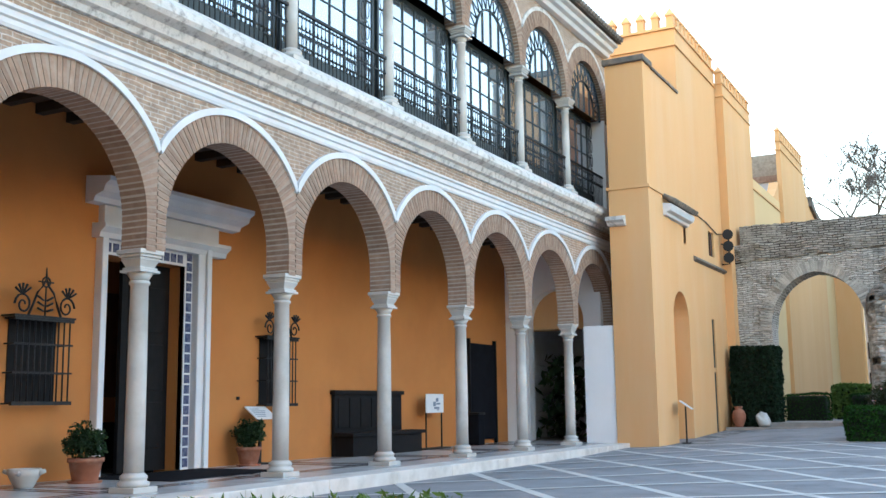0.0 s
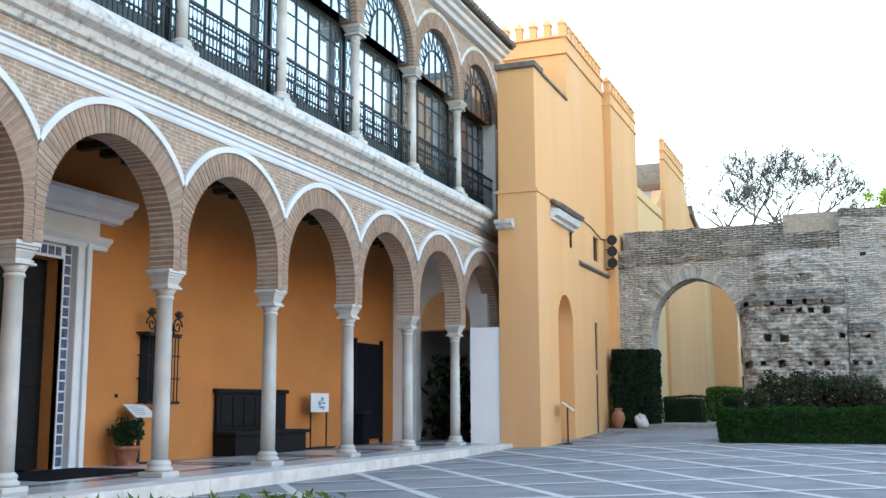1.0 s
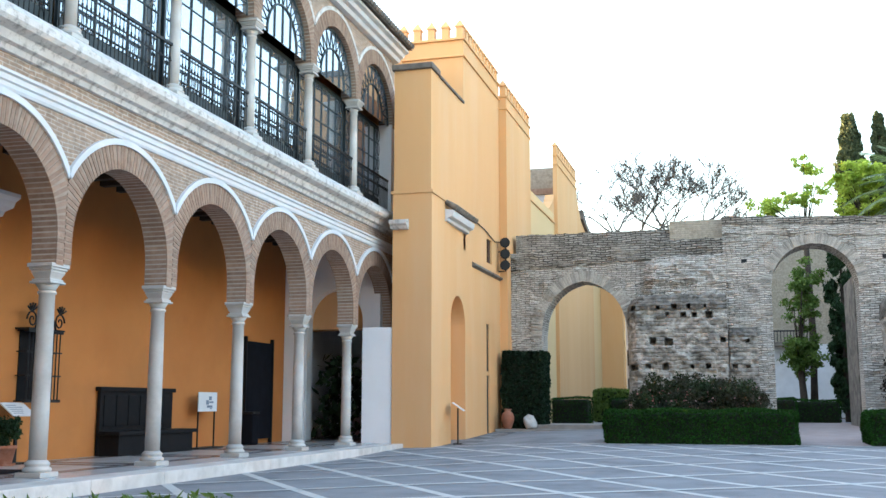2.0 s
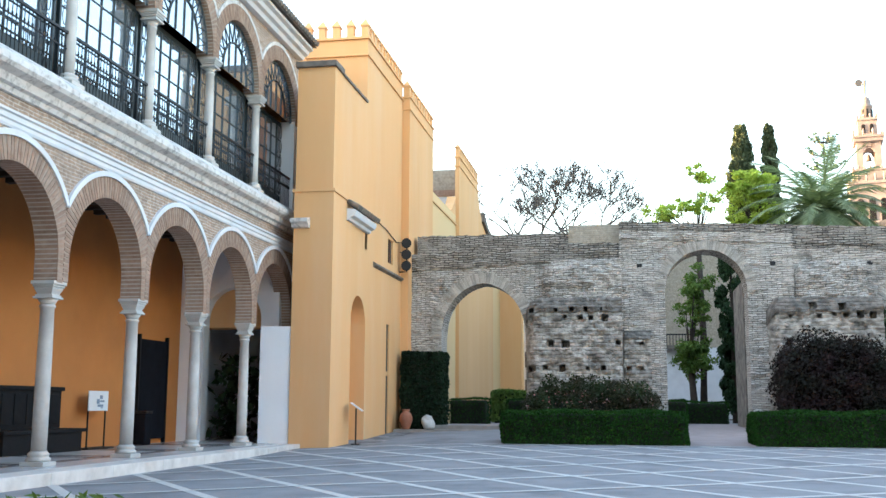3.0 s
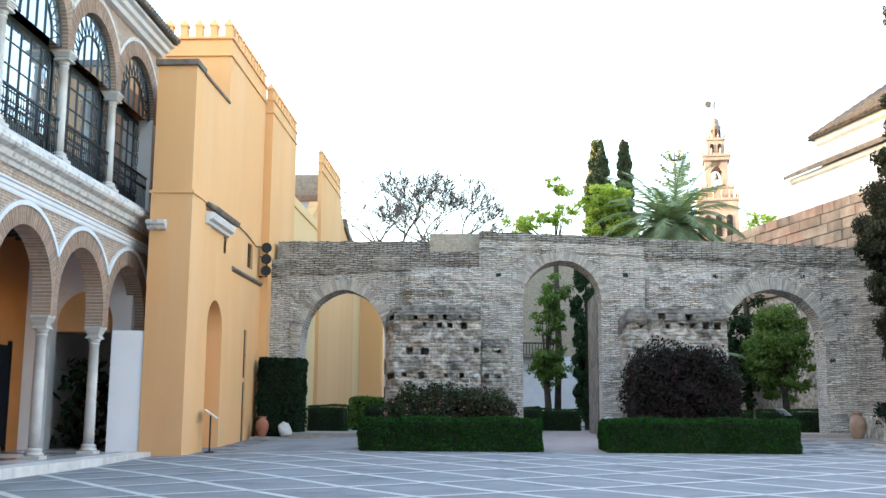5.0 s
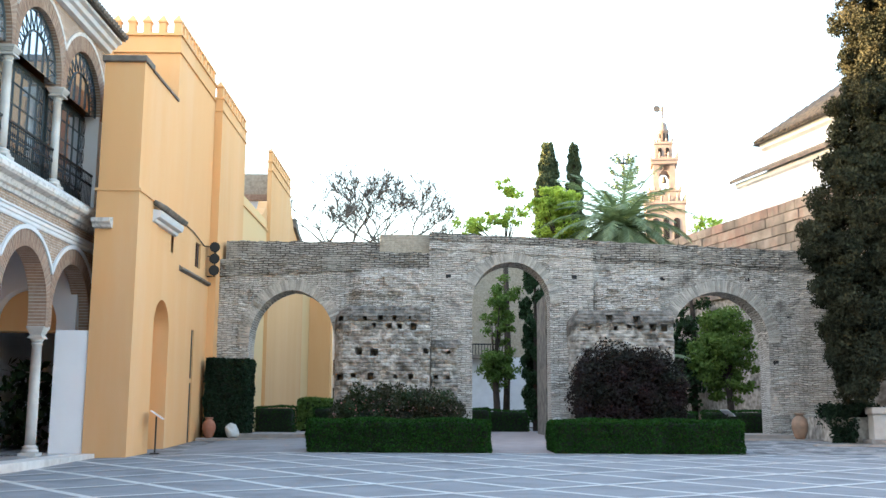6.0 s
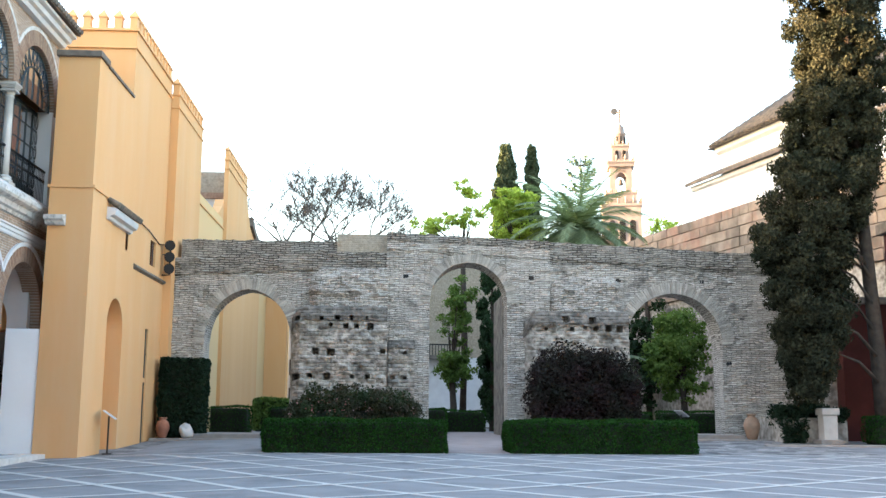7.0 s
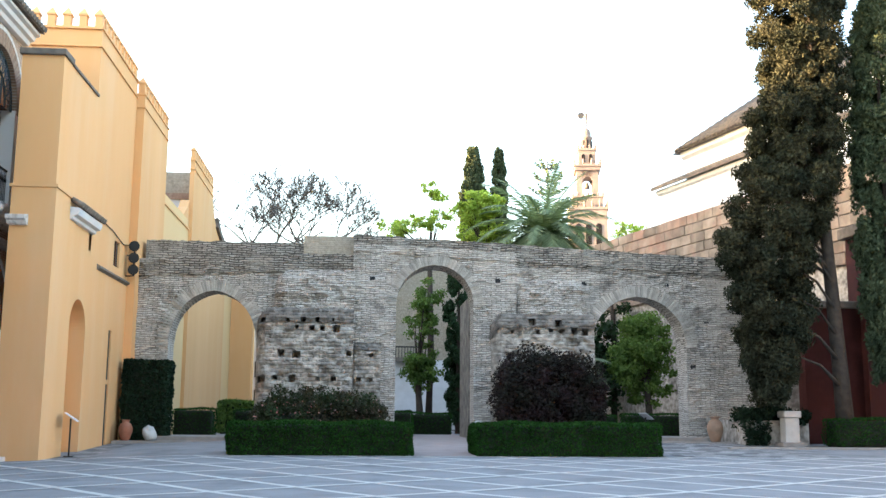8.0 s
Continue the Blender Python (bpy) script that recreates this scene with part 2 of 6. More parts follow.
L_CYP = leafmat("cypress_sprays", (0.075, 0.095, 0.05), (0.05, 0.07, 0.04), 0.8, 0.12)
L_FLOWER = leafmat("rose_petals", (0.30, 0.10, 0.09), (0.4, 0.3, 0.28), 0.6, 0.3)
# near-black that paints the shade inside hedges and bushes
CORE = mat("painted_inner_shade", (0.018, 0.024, 0.012), (0.012, 0.016, 0.008), 0.95, 3, 20, 0.5)

GLASS = bpy.data.materials.new("window_glass")
GLASS.use_nodes = True
gp = GLASS.node_tree.nodes["Principled BSDF"]
gp.inputs["Base Color"].default_value = (0.43, 0.48, 0.53, 1)
gp.inputs["Roughness"].default_value = 0.04
gp.inputs["Metallic"].default_value = 0.75
gp.inputs["Specular IOR Level"].default_value = 1.0
gp.inputs["IOR"].default_value = 2.4
gn = GLASS.node_tree.nodes.new("ShaderNodeTexNoise")
gn.inputs["Scale"].default_value = 1.2
gb = GLASS.node_tree.nodes.new("ShaderNodeBump")
gb.inputs["Strength"].default_value, gb.inputs["Distance"].default_value = 0.08, 0.05
GLASS.node_tree.links.new(gn.outputs[0], gb.inputs["Height"])
GLASS.node_tree.links.new(gb.outputs[0], gp.inputs["Normal"])


# ---- mesh helpers ----
def box(bm, x0, y0, z0, x1, y1, z1, bevel=0.0):
    vs = [bm.verts.new((x, y, z)) for x in (x0, x1) for y in (y0, y1) for z in (z0, z1)]
    fs = [bm.faces.new([vs[i] for i in q]) for q in ((0, 1, 3, 2), (4, 6, 7, 5), (0, 4, 5, 1), (2, 3, 7, 6), (0, 2, 6, 4), (1, 5, 7, 3))]
    if bevel:
        es = list({e for f in fs for e in f.edges})
        bmesh.ops.bevel(bm, geom=es, offset=bevel, segments=2, affect="EDGES", profile=0.5)
    return bm


def lathe(bm, profile, cx=0.0, cy=0.0, seg=20):
    """Turn (radius, height) pairs about the upright through cx, cy."""
    rings = []
    for r, z in profile:
        rings.append([bm.verts.new((cx + r * math.cos(2 * math.pi * k / seg), cy + r * math.sin(2 * math.pi * k / seg), z)) for k in range(seg)])
    for a, b in zip(rings, rings[1:]):
        for k in range(seg):
            f = bm.faces.new((a[k], a[(k + 1) % seg], b[(k + 1) % seg], b[k]))
            f.smooth = True
    bm.faces.new(rings[-1])
    bm.faces.new(rings[0][::-1])
    return bm


def tube(bm, pts, r0, r1=None, seg=6):
    """A tapering tube through points."""
    r1 = r0 if r1 is None else r1
    pts = [Vector(p) for p in pts]
    rings = []
    for i, p in enumerate(pts):
        d = (pts[min(i + 1, len(pts) - 1)] - pts[max(i - 1, 0)]).normalized()
        u = d.orthogonal().normalized()
        v = d.cross(u)
        r = r0 + (r1 - r0) * i / max(1, len(pts) - 1)
        rings.append([bm.verts.new(p + r * (math.cos(2 * math.pi * k / seg) * u + math.sin(2 * math.pi * k / seg) * v)) for k in range(seg)])
    for a, b in zip(rings, rings[1:]):
        best = min(range(seg), key=lambda s: (a[0].co - b[s].co).length)
        for k in range(seg):
            f = bm.faces.new((a[k], a[(k + 1) % seg], b[(k + 1 + best) % seg], b[(k + best) % seg]))
            f.smooth = True
    bm.faces.new(rings[0][::-1])
    bm.faces.new(rings[-1])
    return bm


def sweep(bm, section, y0, y1, ax="y"):
    """A moulding: the closed (out, z) section drawn along y (ax 'y': out is x) or along x (ax 'x': out is y)."""
    def at(o, z, s):
        return (o, s, z) if ax == "y" else (s, o, z)
    a = [bm.verts.new(at(o, z, y0)) for o, z in section]
    b = [bm.verts.new(at(o, z, y1)) for o, z in section]
    k = len(section)
    for i in range(k):
        bm.faces.new((a[i], a[(i + 1) % k], b[(i + 1) % k], b[i]))
    bm.faces.new(a[::-1])
    bm.faces.new(b)
    return bm


def mesh_of(name, bm, material, recalc=True):
    if recalc:
        bmesh.ops.recalc_face_normals(bm, faces=bm.faces)
    me = bpy.data.meshes.new(name)
    bm.to_mesh(me)
    bm.free()
    if material:
        me.materials.append(material)
    return me


def part(name, bm, material, parent=None, label="", recalc=True):
    ob = new(name, mesh_of(name, bm, material, recalc))
    if parent:
        ob.parent = parent
        ob.matrix_parent_inverse = parent.matrix_basis.inverted()
    return tagged(ob, label=label)


def thing(name, at, label, category, group="", kind=""):
    ob = new(name)
    ob.empty_display_size = 0.1
    ob.matrix_basis = Matrix.Translation(at)
    return tagged(ob, label, category, group, kind)


def raw(name, verts, faces, material, parent=None, label="", smooth=False):
    me = bpy.data.meshes.new(name)
    me.from_pydata([tuple(v) for v in verts] if not isinstance(verts, np.ndarray) else verts.tolist(), [], faces if isinstance(faces, list) else faces.tolist())
    me.materials.append(material)
    if smooth:
        me.shade_smooth()
    ob = new(name, me)
    if parent:
        ob.parent = parent
        ob.matrix_parent_inverse = parent.matrix_basis.inverted()
    return tagged(ob, label=label)


def leaves(name, pts, size, material, parent=None, seed=1, long=1.6, up=0.0, label=""):
    """Many small pointed leaves, one at each point, turned at random."""
    g = np.random.default_rng(seed)
    pts = np.asarray(pts, float)
    n = len(pts)
    a = g.normal(size=(n, 3))
    a[:, 2] += up
    a /= np.linalg.norm(a, axis=1)[:, None]
    b = np.cross(a, g.normal(size=(n, 3)))
    b /= np.linalg.norm(b, axis=1)[:, None]
    s = (size * g.uniform(0.6, 1.35, n))[:, None]
    v = np.stack([pts - a * s * long / 2, pts + b * s / 2, pts + a * s * long / 2, pts - b * s / 2], 1).reshape(-1, 3)
    return raw(name, v, np.arange(4 * n).reshape(-1, 4), material, parent, label)


def clump_points(centres, radii, per, seed=1, shell=0.55):
    """Points in the outer shells of soft clumps."""
    g = np.random.default_rng(seed)
    out = []
    for c, r in zip(centres, radii):
        d = g.normal(size=(per, 3))
        d /= np.linalg.norm(d, axis=1)[:, None]
        rr = np.asarray(r) * np.ones(3)
        out.append(np.asarray(c) + d * rr * g.uniform(shell, 1.0, per)[:, None])
    return np.concatenate(out)


def ground_z(x, y):
    """The court rises gently towards the ruined wall, and drains towards the arcade."""
    s = min(1.0, max(0.0, (x + 9.0) / 5.0))
    a = 0.014 * min(11.5, max(0.0, y - 15.5)) * s
    b = 0.27 * min(1.0, max(0.0, (y - 27.0) / 8.0))
    drain = 0.08 * (1 - s) * min(1.0, max(0.0, (25.5 - y) / 4.0))
    return a + b - drain


# ---- unseen block beside the camera, added to darken the near gallery ----
near_blocker = tagged(new("wall_near_blocker", bpy.data.meshes.new("wall_near_blocker")), "unseen plain block added to darken the near gallery", "wall", kind="structure")
bmn = box(bmesh.new(), -9.3, -9.0, 0, -4.6, 1.1, 12.0)
bmesh.ops.recalc_face_normals(bmn, faces=bmn.faces)
bmn.to_mesh(near_blocker.data)
bmn.free()
near_blocker.data.materials.append(CREAM)


# ---- ground ----
def spread(lo, hi, near, far, step):
    v = [near]
    while v[-1] < far:
        v.append(v[-1] + step)
    d = step
    out = list(v)
    while out[-1] < hi:
        d *= 1.6
        out.append(out[-1] + d)
    d = step
    while out[0] > lo:
        d *= 1.6
        out.insert(0, out[0] - d)
    return out


gx, gy = spread(-1500, 1500, -14, 30, 1.0), spread(-1500, 3000, 0, 44, 1.0)
gv = [(x, y, ground_z(x, y)) for y in gy for x in gx]
gf = [[j * len(gx) + i, j * len(gx) + i + 1, (j + 1) * len(gx) + i + 1, (j + 1) * len(gx) + i] for j in range(len(gy) - 1) for i in range(len(gx) - 1)]
ground = raw("ground", gv, gf, PAVE, None, "grey stone paving of a court, rising gently")
tagged(ground, category="ground", kind="structure")


def ribbon(name, p, q, width, lift, material, parent, label=""):
    """A flat strip laid on the ground from p to q."""
    p, q = Vector(p), Vector(q)
    n = max(2, int((q - p).length / 0.7))
    d = (q - p).normalized()
    s = Vector((-d.y, d.x)) * width / 2
    v, f = [], []
    for k in range(n + 1):
        c = p.lerp(q, k / n)
        for e in (c - s, c + s):
            v.append((e.x, e.y, ground_z(e.x, e.y) + lift))
        if k:
            f.append([2 * k - 2, 2 * k, 2 * k + 1, 2 * k - 1])
    return raw(name, v, f, material, parent, label)


XA, XB, YA, YB = -8.43, 24.0, 3.0, 26.35
# two families of strips, crossing nearly square: unit normal, first offset, spacing, lift
for nx, ny, c0, step, lift in ((0.81, 0.586, 2.79, 1.58, 0.005), (-0.586, 0.81, 18.2, 2.19, 0.008)):
    for k in range(-30, 40):
        c = c0 + step * k
        ys = sorted(((c - nx * XA) / ny, (c - nx * XB) / ny))
        y0, y1 = max(YA, ys[0]), min(YB, ys[1])
        if y1 - y0 > 0.3:
            ribbon("paving_strip", ((c - ny * y0) / nx, y0), ((c - ny * y1) / nx, y1), 0.16, lift, STRIP, ground)
ribbon("border_strip", (-7.6, 26.4), (24, 26.4), 0.16, 0.011, STRIP, ground)
ribbon("brick_paving", (-5.3, 26.55), (-5.3, 34.2), 4.7, 0.006, COBBLE, ground, "worn brick paving by the tower foot")
ribbon("brick_paving", (11.2, 26.55), (11.2, 34.2), 4.6, 0.006, COBBLE, ground, "worn brick paving by the ruined wall")
ribbon("garden_path", (2.55, 26.6), (4.0, 75), 2.6, 0.012, PATHM, ground, "pinkish garden path through the middle arch")
for gx0, gx1 in ((-7.4, 0.9), (5.3, 24)):
    ribbon("garden_bed", ((gx0 + gx1) / 2, 38.0), ((gx0 + gx1) / 2, 75), gx1 - gx0, 0.008, GARDEN, ground, "dark soil of garden beds")
for gx0, gx1 in ((-3.2, 1.25), (4.35, 8.6)):
    ribbon("garden_bed", ((gx0 + gx1) / 2, 26.9), ((gx0 + gx1) / 2, 34.6), gx1 - gx0, 0.008, GARDEN, ground, "dark soil bed in front of the ruined wall")


# ---- arcade ----
XF, XBK, AX = -9.40, -9.82, -9.60
BAY, COL0, HALF = 3.09, 9.07, 1.37
CY = -0.05
CENTRES = [COL0 + BAY * (k - 1.5) for k in range(8)]


def arch_line(half, z0, stilt, rise, n=28):
    """Points (dy, z) of an arch from its left foot to its right foot."""
    pts = [(-half, z0), (-half, z0 + stilt)]
    for k in range(1, n):
        a = math.pi * (1 - k / n)
        pts.append((half * math.cos(a), z0 + stilt + rise * math.sin(a)))
    return pts + [(half, z0 + stilt), (half, z0)]


def arch_panel(bm, yc, width, line, ztop, xf, xb, ax="y"):
    """A wall panel of the given width, pierced by the arch line; front at xf and back at xb."""
    def P(o, s, z):
        return bm.verts.new((o, s, z) if ax == "y" else (s, o, z))
    outer = []
    for dy, z in line:
        outer.append((dy, ztop))
    for o in (xf, xb):
        a = [P(o, yc + dy, z) for dy, z in line]
        b = [P(o, yc + dy, ztop) for dy, _ in line]
        for k in range(len(line) - 1):
            if abs(line[k][0] - line[k + 1][0]) > 1e-6:
                bm.faces.new((a[k], a[k + 1], b[k + 1], b[k]))
        for s in (-1, 1):
            e = line[0] if s < 0 else line[-1]
            if width / 2 - abs(e[0]) > 1e-3:
                q = [P(o, yc + e[0], e[1]), P(o, yc + s * width / 2, e[1]), P(o, yc + s * width / 2, ztop), P(o, yc + e[0], ztop)]
                bm.faces.new(q)
    for s in (-1, 1):
        e = line[0] if s < 0 else line[-1]
        bm.faces.new([P(xf, yc + s * width / 2, e[1]), P(xb, yc + s * width / 2, e[1]), P(xb, yc + s * width / 2, ztop), P(xf, yc + s * width / 2, ztop)])
        if width / 2 - abs(e[0]) > 1e-3:
            bm.faces.new([P(xf, yc + e[0], e[1]), P(xb, yc + e[0], e[1]), P(xb, yc + s * width / 2, e[1]), P(xf, yc + s * width / 2, e[1])])
    bm.faces.new([P(xf, yc - width / 2, ztop), P(xf, yc + width / 2, ztop), P(xb, yc + width / 2, ztop), P(xb, yc - width / 2, ztop)])
    return bm


def soffit(bm, yc, line, xf, xb, ax="y"):
    def P(o, s, z):
        return bm.verts.new((o, s, z) if ax == "y" else (s, o, z))
    a = [P(xf, yc + dy, z) for dy, z in line]
    b = [P(xb, yc + dy, z) for dy, z in line]
    for k in range(len(line) - 1):
        bm.faces.new((a[k], a[k + 1], b[k + 1], b[k]))
    return bm


def ring(bm, yc, half, zs, rise, t0, t1, clip, x0, x1, foot):
    """A band round an arch between offsets t0 and t1, clipped at the middle of the piers, from x0 (face) back to x1."""
    n = 40
    pr = []
    if foot < zs:
        for s in (-1,):
            pr.append(((s * (half + t0), foot), (s * min(clip, half + t1), foot)))
    for k in range(n + 1):
        a = math.pi * (1 - k / n)
        i = ((half + t0) * math.cos(a), zs + (rise + t0) * math.sin(a))
        o = ((half + t1) * math.cos(a), zs + (rise + t1) * math.sin(a))
        if abs(i[0]) > clip and abs(o[0]) > clip:
            continue
        pr.append(((max(-clip, min(clip, i[0])), i[1]), (max(-clip, min(clip, o[0])), o[1])))
    if foot < zs:
        pr.append(((half + t0, foot), (min(clip, half + t1), foot)))
    rows = [[bm.verts.new((x, yc + q[0], q[1])) for x, q in ((x1, i), (x0, i), (x0, o), (x1, o))] for i, o in pr]
    for a, b in zip(rows, rows[1:]):
        for k in range(3):
            bm.faces.new((a[k], a[k + 1], b[k + 1], b[k]))
    bm.faces.new(rows[0])
    bm.faces.new(rows[-1][::-1])
    return bm


def arc_bricks(line, step):
    """Places (dy, z, angle) at even steps along an arch line."""
    out, carry = [], step / 2
    for (y0, z0), (y1, z1) in zip(line, line[1:]):
        d = math.hypot(y1 - y0, z1 - z0)
        while carry < d:
            u = carry / d
            out.append((y0 + (y1 - y0) * u, z0 + (z1 - z0) * u, math.atan2(z1 - z0, y1 - y0)))
            carry += step
        carry -= d
    return out


SZ, CZ = 5.52, 6.05                  # feet of the string course and of the cornice
LOW = dict(z0=3.25, stilt=0.37, rise=1.40, top=6.25)
UP = dict(z0=9.35, stilt=0.12, rise=1.38, top=11.45)
arcade = tagged(part("wall_arcade", box(bmesh.new(), XBK, 2.0, 11.45, XF, 27.6, 11.6), BRICK_F), "two-storey arcade front of tan brick with white mouldings", "wall", kind="structure")
bays = []
for lv in (LOW, UP):
    line = arch_line(HALF, lv["z0"], lv["stilt"], lv["rise"])
    for yc in CENTRES:
        bay = part("arch", arch_panel(bmesh.new(), yc, BAY, line, lv["top"], XF, XBK), BRICK_F, arcade, "tan brick spandrels over a round arch")
        zs = lv["z0"] + lv["stilt"]
        part("soffit", soffit(bmesh.new(), yc, line, XF, XBK), MORTAR, bay, "pale mortar of the arch soffit")
        part("archivolt", ring(bmesh.new(), yc, HALF, zs, lv["rise"], 0.0, 0.40, BAY / 2 - 0.002, XF + 0.014, XF - 0.02, lv["z0"]), VOUSS, bay, "pale mortar bed of the arch ring")
        part("label_moulding", ring(bmesh.new(), yc, HALF, zs, lv["rise"], 0.40, 0.50, BAY / 2 - 0.001, XF + (0.06 if lv is LOW else 0.03), XF - 0.02, zs), WHITE if lv is LOW else CORNICE, bay, "white moulding round the arch")
        bays.append((bay, yc, lv, line))
part("brick_frieze", box(bmesh.new(), XBK, 2.0, 6.25, XF - 0.002, 27.6, 6.66), BRICK_F, arcade)
part("string_course", sweep(bmesh.new(), [(XF - 0.02, SZ), (XF + 0.03, SZ), (XF + 0.05, SZ + 0.04), (XF + 0.05, SZ + 0.10), (XF + 0.08, SZ + 0.12), (XF + 0.08, SZ + 0.20), (XF + 0.12, SZ + 0.22), (XF + 0.12, SZ + 0.26), (XF - 0.02, SZ + 0.28)], 2.0, 27.62), WHITE, arcade, "white moulded string course")
part("cornice", sweep(bmesh.new(), [(XF - 0.02, CZ), (XF + 0.06, CZ + 0.01), (XF + 0.09, CZ + 0.09), (XF + 0.16, CZ + 0.12), (XF + 0.20, CZ + 0.24), (XF + 0.34, CZ + 0.30), (XF + 0.38, CZ + 0.36), (XF + 0.38, CZ + 0.46), (XF + 0.15, 6.70), (XF + 0.1, 6.74), (XBK, 6.74), (XBK, 6.66), (XF - 0.02, 6.66)], 2.0, 27.62), CORNICE, arcade, "weathered white cornice with black stains")
part("eave_cornice", sweep(bmesh.new(), [(XF - 0.02, 11.4), (-9.25, 11.42), (-9.2, 11.52), (-9.1, 11.56), (-9.06, 11.66), (-8.95, 11.70), (-8.95, 11.78), (XBK, 11.8), (XBK, 11.6), (XF - 0.02, 11.6)], 2.0, 27.62), WHITE, arcade, "white moulded eaves cornice")

# columns of both storeys
colm = lambda prof: lathe(bmesh.new(), prof, 0, 0, 22)


def column(h, r, cap):
    """A marble column with its plinth, base, shaft and capital; h to the top of the capital."""
    t = thing("column", (0, 0, 0), "slender white marble column with moulded capital", "column", "arcade columns")
    b = bmesh.new()
    box(b, -0.215, -0.215, 0, 0.215, 0.215, 0.075, 0.01)
    lathe(b, [(0.19, 0.075), (0.205, 0.095), (0.205, 0.125), (0.175, 0.145), (0.165, 0.165), (0.18, 0.185), (0.175, 0.21), (r + 0.02, 0.235), (r + 0.005, 0.25)], 0, 0, 22)
    part("base", b, MARBLE, t)
    part("shaft", lathe(bmesh.new(), [(r, 0.25), (r * 1.01, h * 0.3), (r * 0.97, h * 0.6), (r * 0.9, h - cap - 0.06), (r * 1.06, h - cap - 0.05), (r * 1.06, h - cap - 0.015), (r * 0.92, h - cap)], 0, 0, 22), MARBLE, t)
    c = bmesh.new()
    n = 8
    lathe(c, [(r * 0.92, h - cap), (r * 1.0, h - cap + 0.03), (r * 1.35, h - cap + 0.10)], 0, 0, 22)
    for w, a, z in ((0.185, h - cap + 0.10, h - cap + 0.135), (0.160, h - cap + 0.135, h - cap + 0.17), (0.175, h - 0.14, h - 0.10), (0.195, h - 0.10, h - 0.06), (0.218, h - 0.06, h)):
        box(c, -w, -w, a, w, w, z, 0.008)
    q = [[c.verts.new((sx * w, sy * w, z)) for sx, sy in ((-1, -1), (1, -1), (1, 1), (-1, 1))] for w, z in ((0.13, h - cap + 0.17), (0.14, h - cap + 0.20), (0.17, h - 0.14))]
    for a, b2 in zip(q, q[1:]):
        for k in range(4):
            c.faces.new((a[k], a[(k + 1) % 4], b2[(k + 1) % 4], b2[k]))
    part("capital", c, MARBLE, t)
    return t


FLOOR = 0.12
low_col = column(3.25 - FLOOR, 0.128, 0.40)
low_col.matrix_basis = pose(AX, COL0 - BAY + CY, FLOOR)
for k in range(0, 6):
    copy_thing(low_col, pose(AX, COL0 + BAY * k + CY, FLOOR, 0, 0, (k * 37) % 90 * 0.02))
up_col = column(9.35 - 6.74, 0.105, 0.32)
up_col.matrix_basis = pose(AX + 0.09, COL0 - BAY, 6.74)
tagged(up_col, "small white marble column of the upper gallery", group="upper gallery columns")
for k in range(0, 6):
    copy_thing(up_col, pose(AX + 0.09, COL0 + BAY * k, 6.74))

# end piers, gallery floors, ceilings and walls
part("end_pier", box(bmesh.new(), -10.16, 27.20, FLOOR, XF + 0.01, 28.2, 3.38), WHITE_SKYLIT, arcade, "white-painted lower part of the end pier")
# block added before the end pier so that its white face catches skylight
part("pier_stand_in", box(bmesh.new(), -9.68, 25.84, FLOOR, -8.82, 27.19, 3.27, 0.01), WHITE_SKYLIT, arcade, "added white block, set forward to show the end pier lit")
part("end_pier", box(bmesh.new(), XBK - 0.2, 27.36, 6.74, XF + 0.01, 28.2, 9.45), WHITE_SKYLIT, arcade, "white-painted end pier of the upper gallery")
part("end_wall", box(bmesh.new(), -12.6, 27.62, 3.38, XF - 0.01, 28.4, 11.7), OCHRE, arcade)
platform = tagged(part("floor", box(bmesh.new(), -12.45, 1.0, -0.3, -8.50, 27.3, FLOOR), SLAB), "polished veined marble floor of the gallery", "floor", kind="structure")
for k in range(14):
    y0 = 0.2 + k * 1.93
    n = part("kerb_stone", box(bmesh.new(), -9.05, y0 + 0.002, -0.3, -8.45, min(25.78, y0 + 1.926), FLOOR + 0.006, 0.015), STEPM, platform)
for x in (-9.95, -10.12, -12.0, -12.2):
    part("dark_strip", box(bmesh.new(), x - 0.035, 1.2, FLOOR, x + 0.035, 27.2, FLOOR + 0.003), DARKTILE, platform)
for k in range(9):
    for off in (0, 0.18, 0.5, 0.68):
        yy = COL0 - BAY + BAY * k - 0.34 + off
        if yy < 27.1:
            part("dark_strip", box(bmesh.new(), -11.97, yy - 0.03, FLOOR, -10.15, yy + 0.03, FLOOR + 0.0035), DARKTILE, platform)
ceil = tagged(part("ceiling", box(bmesh.new(), -12.45, 1.0, 5.86, XBK, 27.6, 6.3), TIMBER), "dark timber gallery ceiling", "ceiling", kind="structure")
for k in range(44):
    y0 = 1.2 + k * 0.6
    part("beam", box(bmesh.new(), -12.45, y0, 5.70, XBK, y0 + 0.16, 5.86), TIMBER, ceil)

XW = -12.45
part("upper_ceiling", box(bmesh.new(), -12.45, 2.0, 11.5, XBK - 0.01, 27.6, 11.7), TIMBER, ceil)
D0, D1, DZ = 11.05, 13.0, 3.70
gal = tagged(part("wall_gallery", box(bmesh.new(), XW - 0.6, 0.0, 0, XW, D0, 6.3), OCHRE_IN), "deep orange plastered back wall of the gallery", "wall", kind="structure")
part("wall_panel", box(bmesh.new(), XW - 0.6, D1, 0, XW, 27.6, 6.3), OCHRE_IN, gal)
part("wall_panel", box(bmesh.new(), XW - 0.6, D0, DZ, XW, D1, 6.3), OCHRE_IN, gal)
part("wall_panel", box(bmesh.new(), XW - 0.6, 0.0, 6.3, XW, 27.6, 11.6), CREAM, gal, "pale wall of the upper gallery")
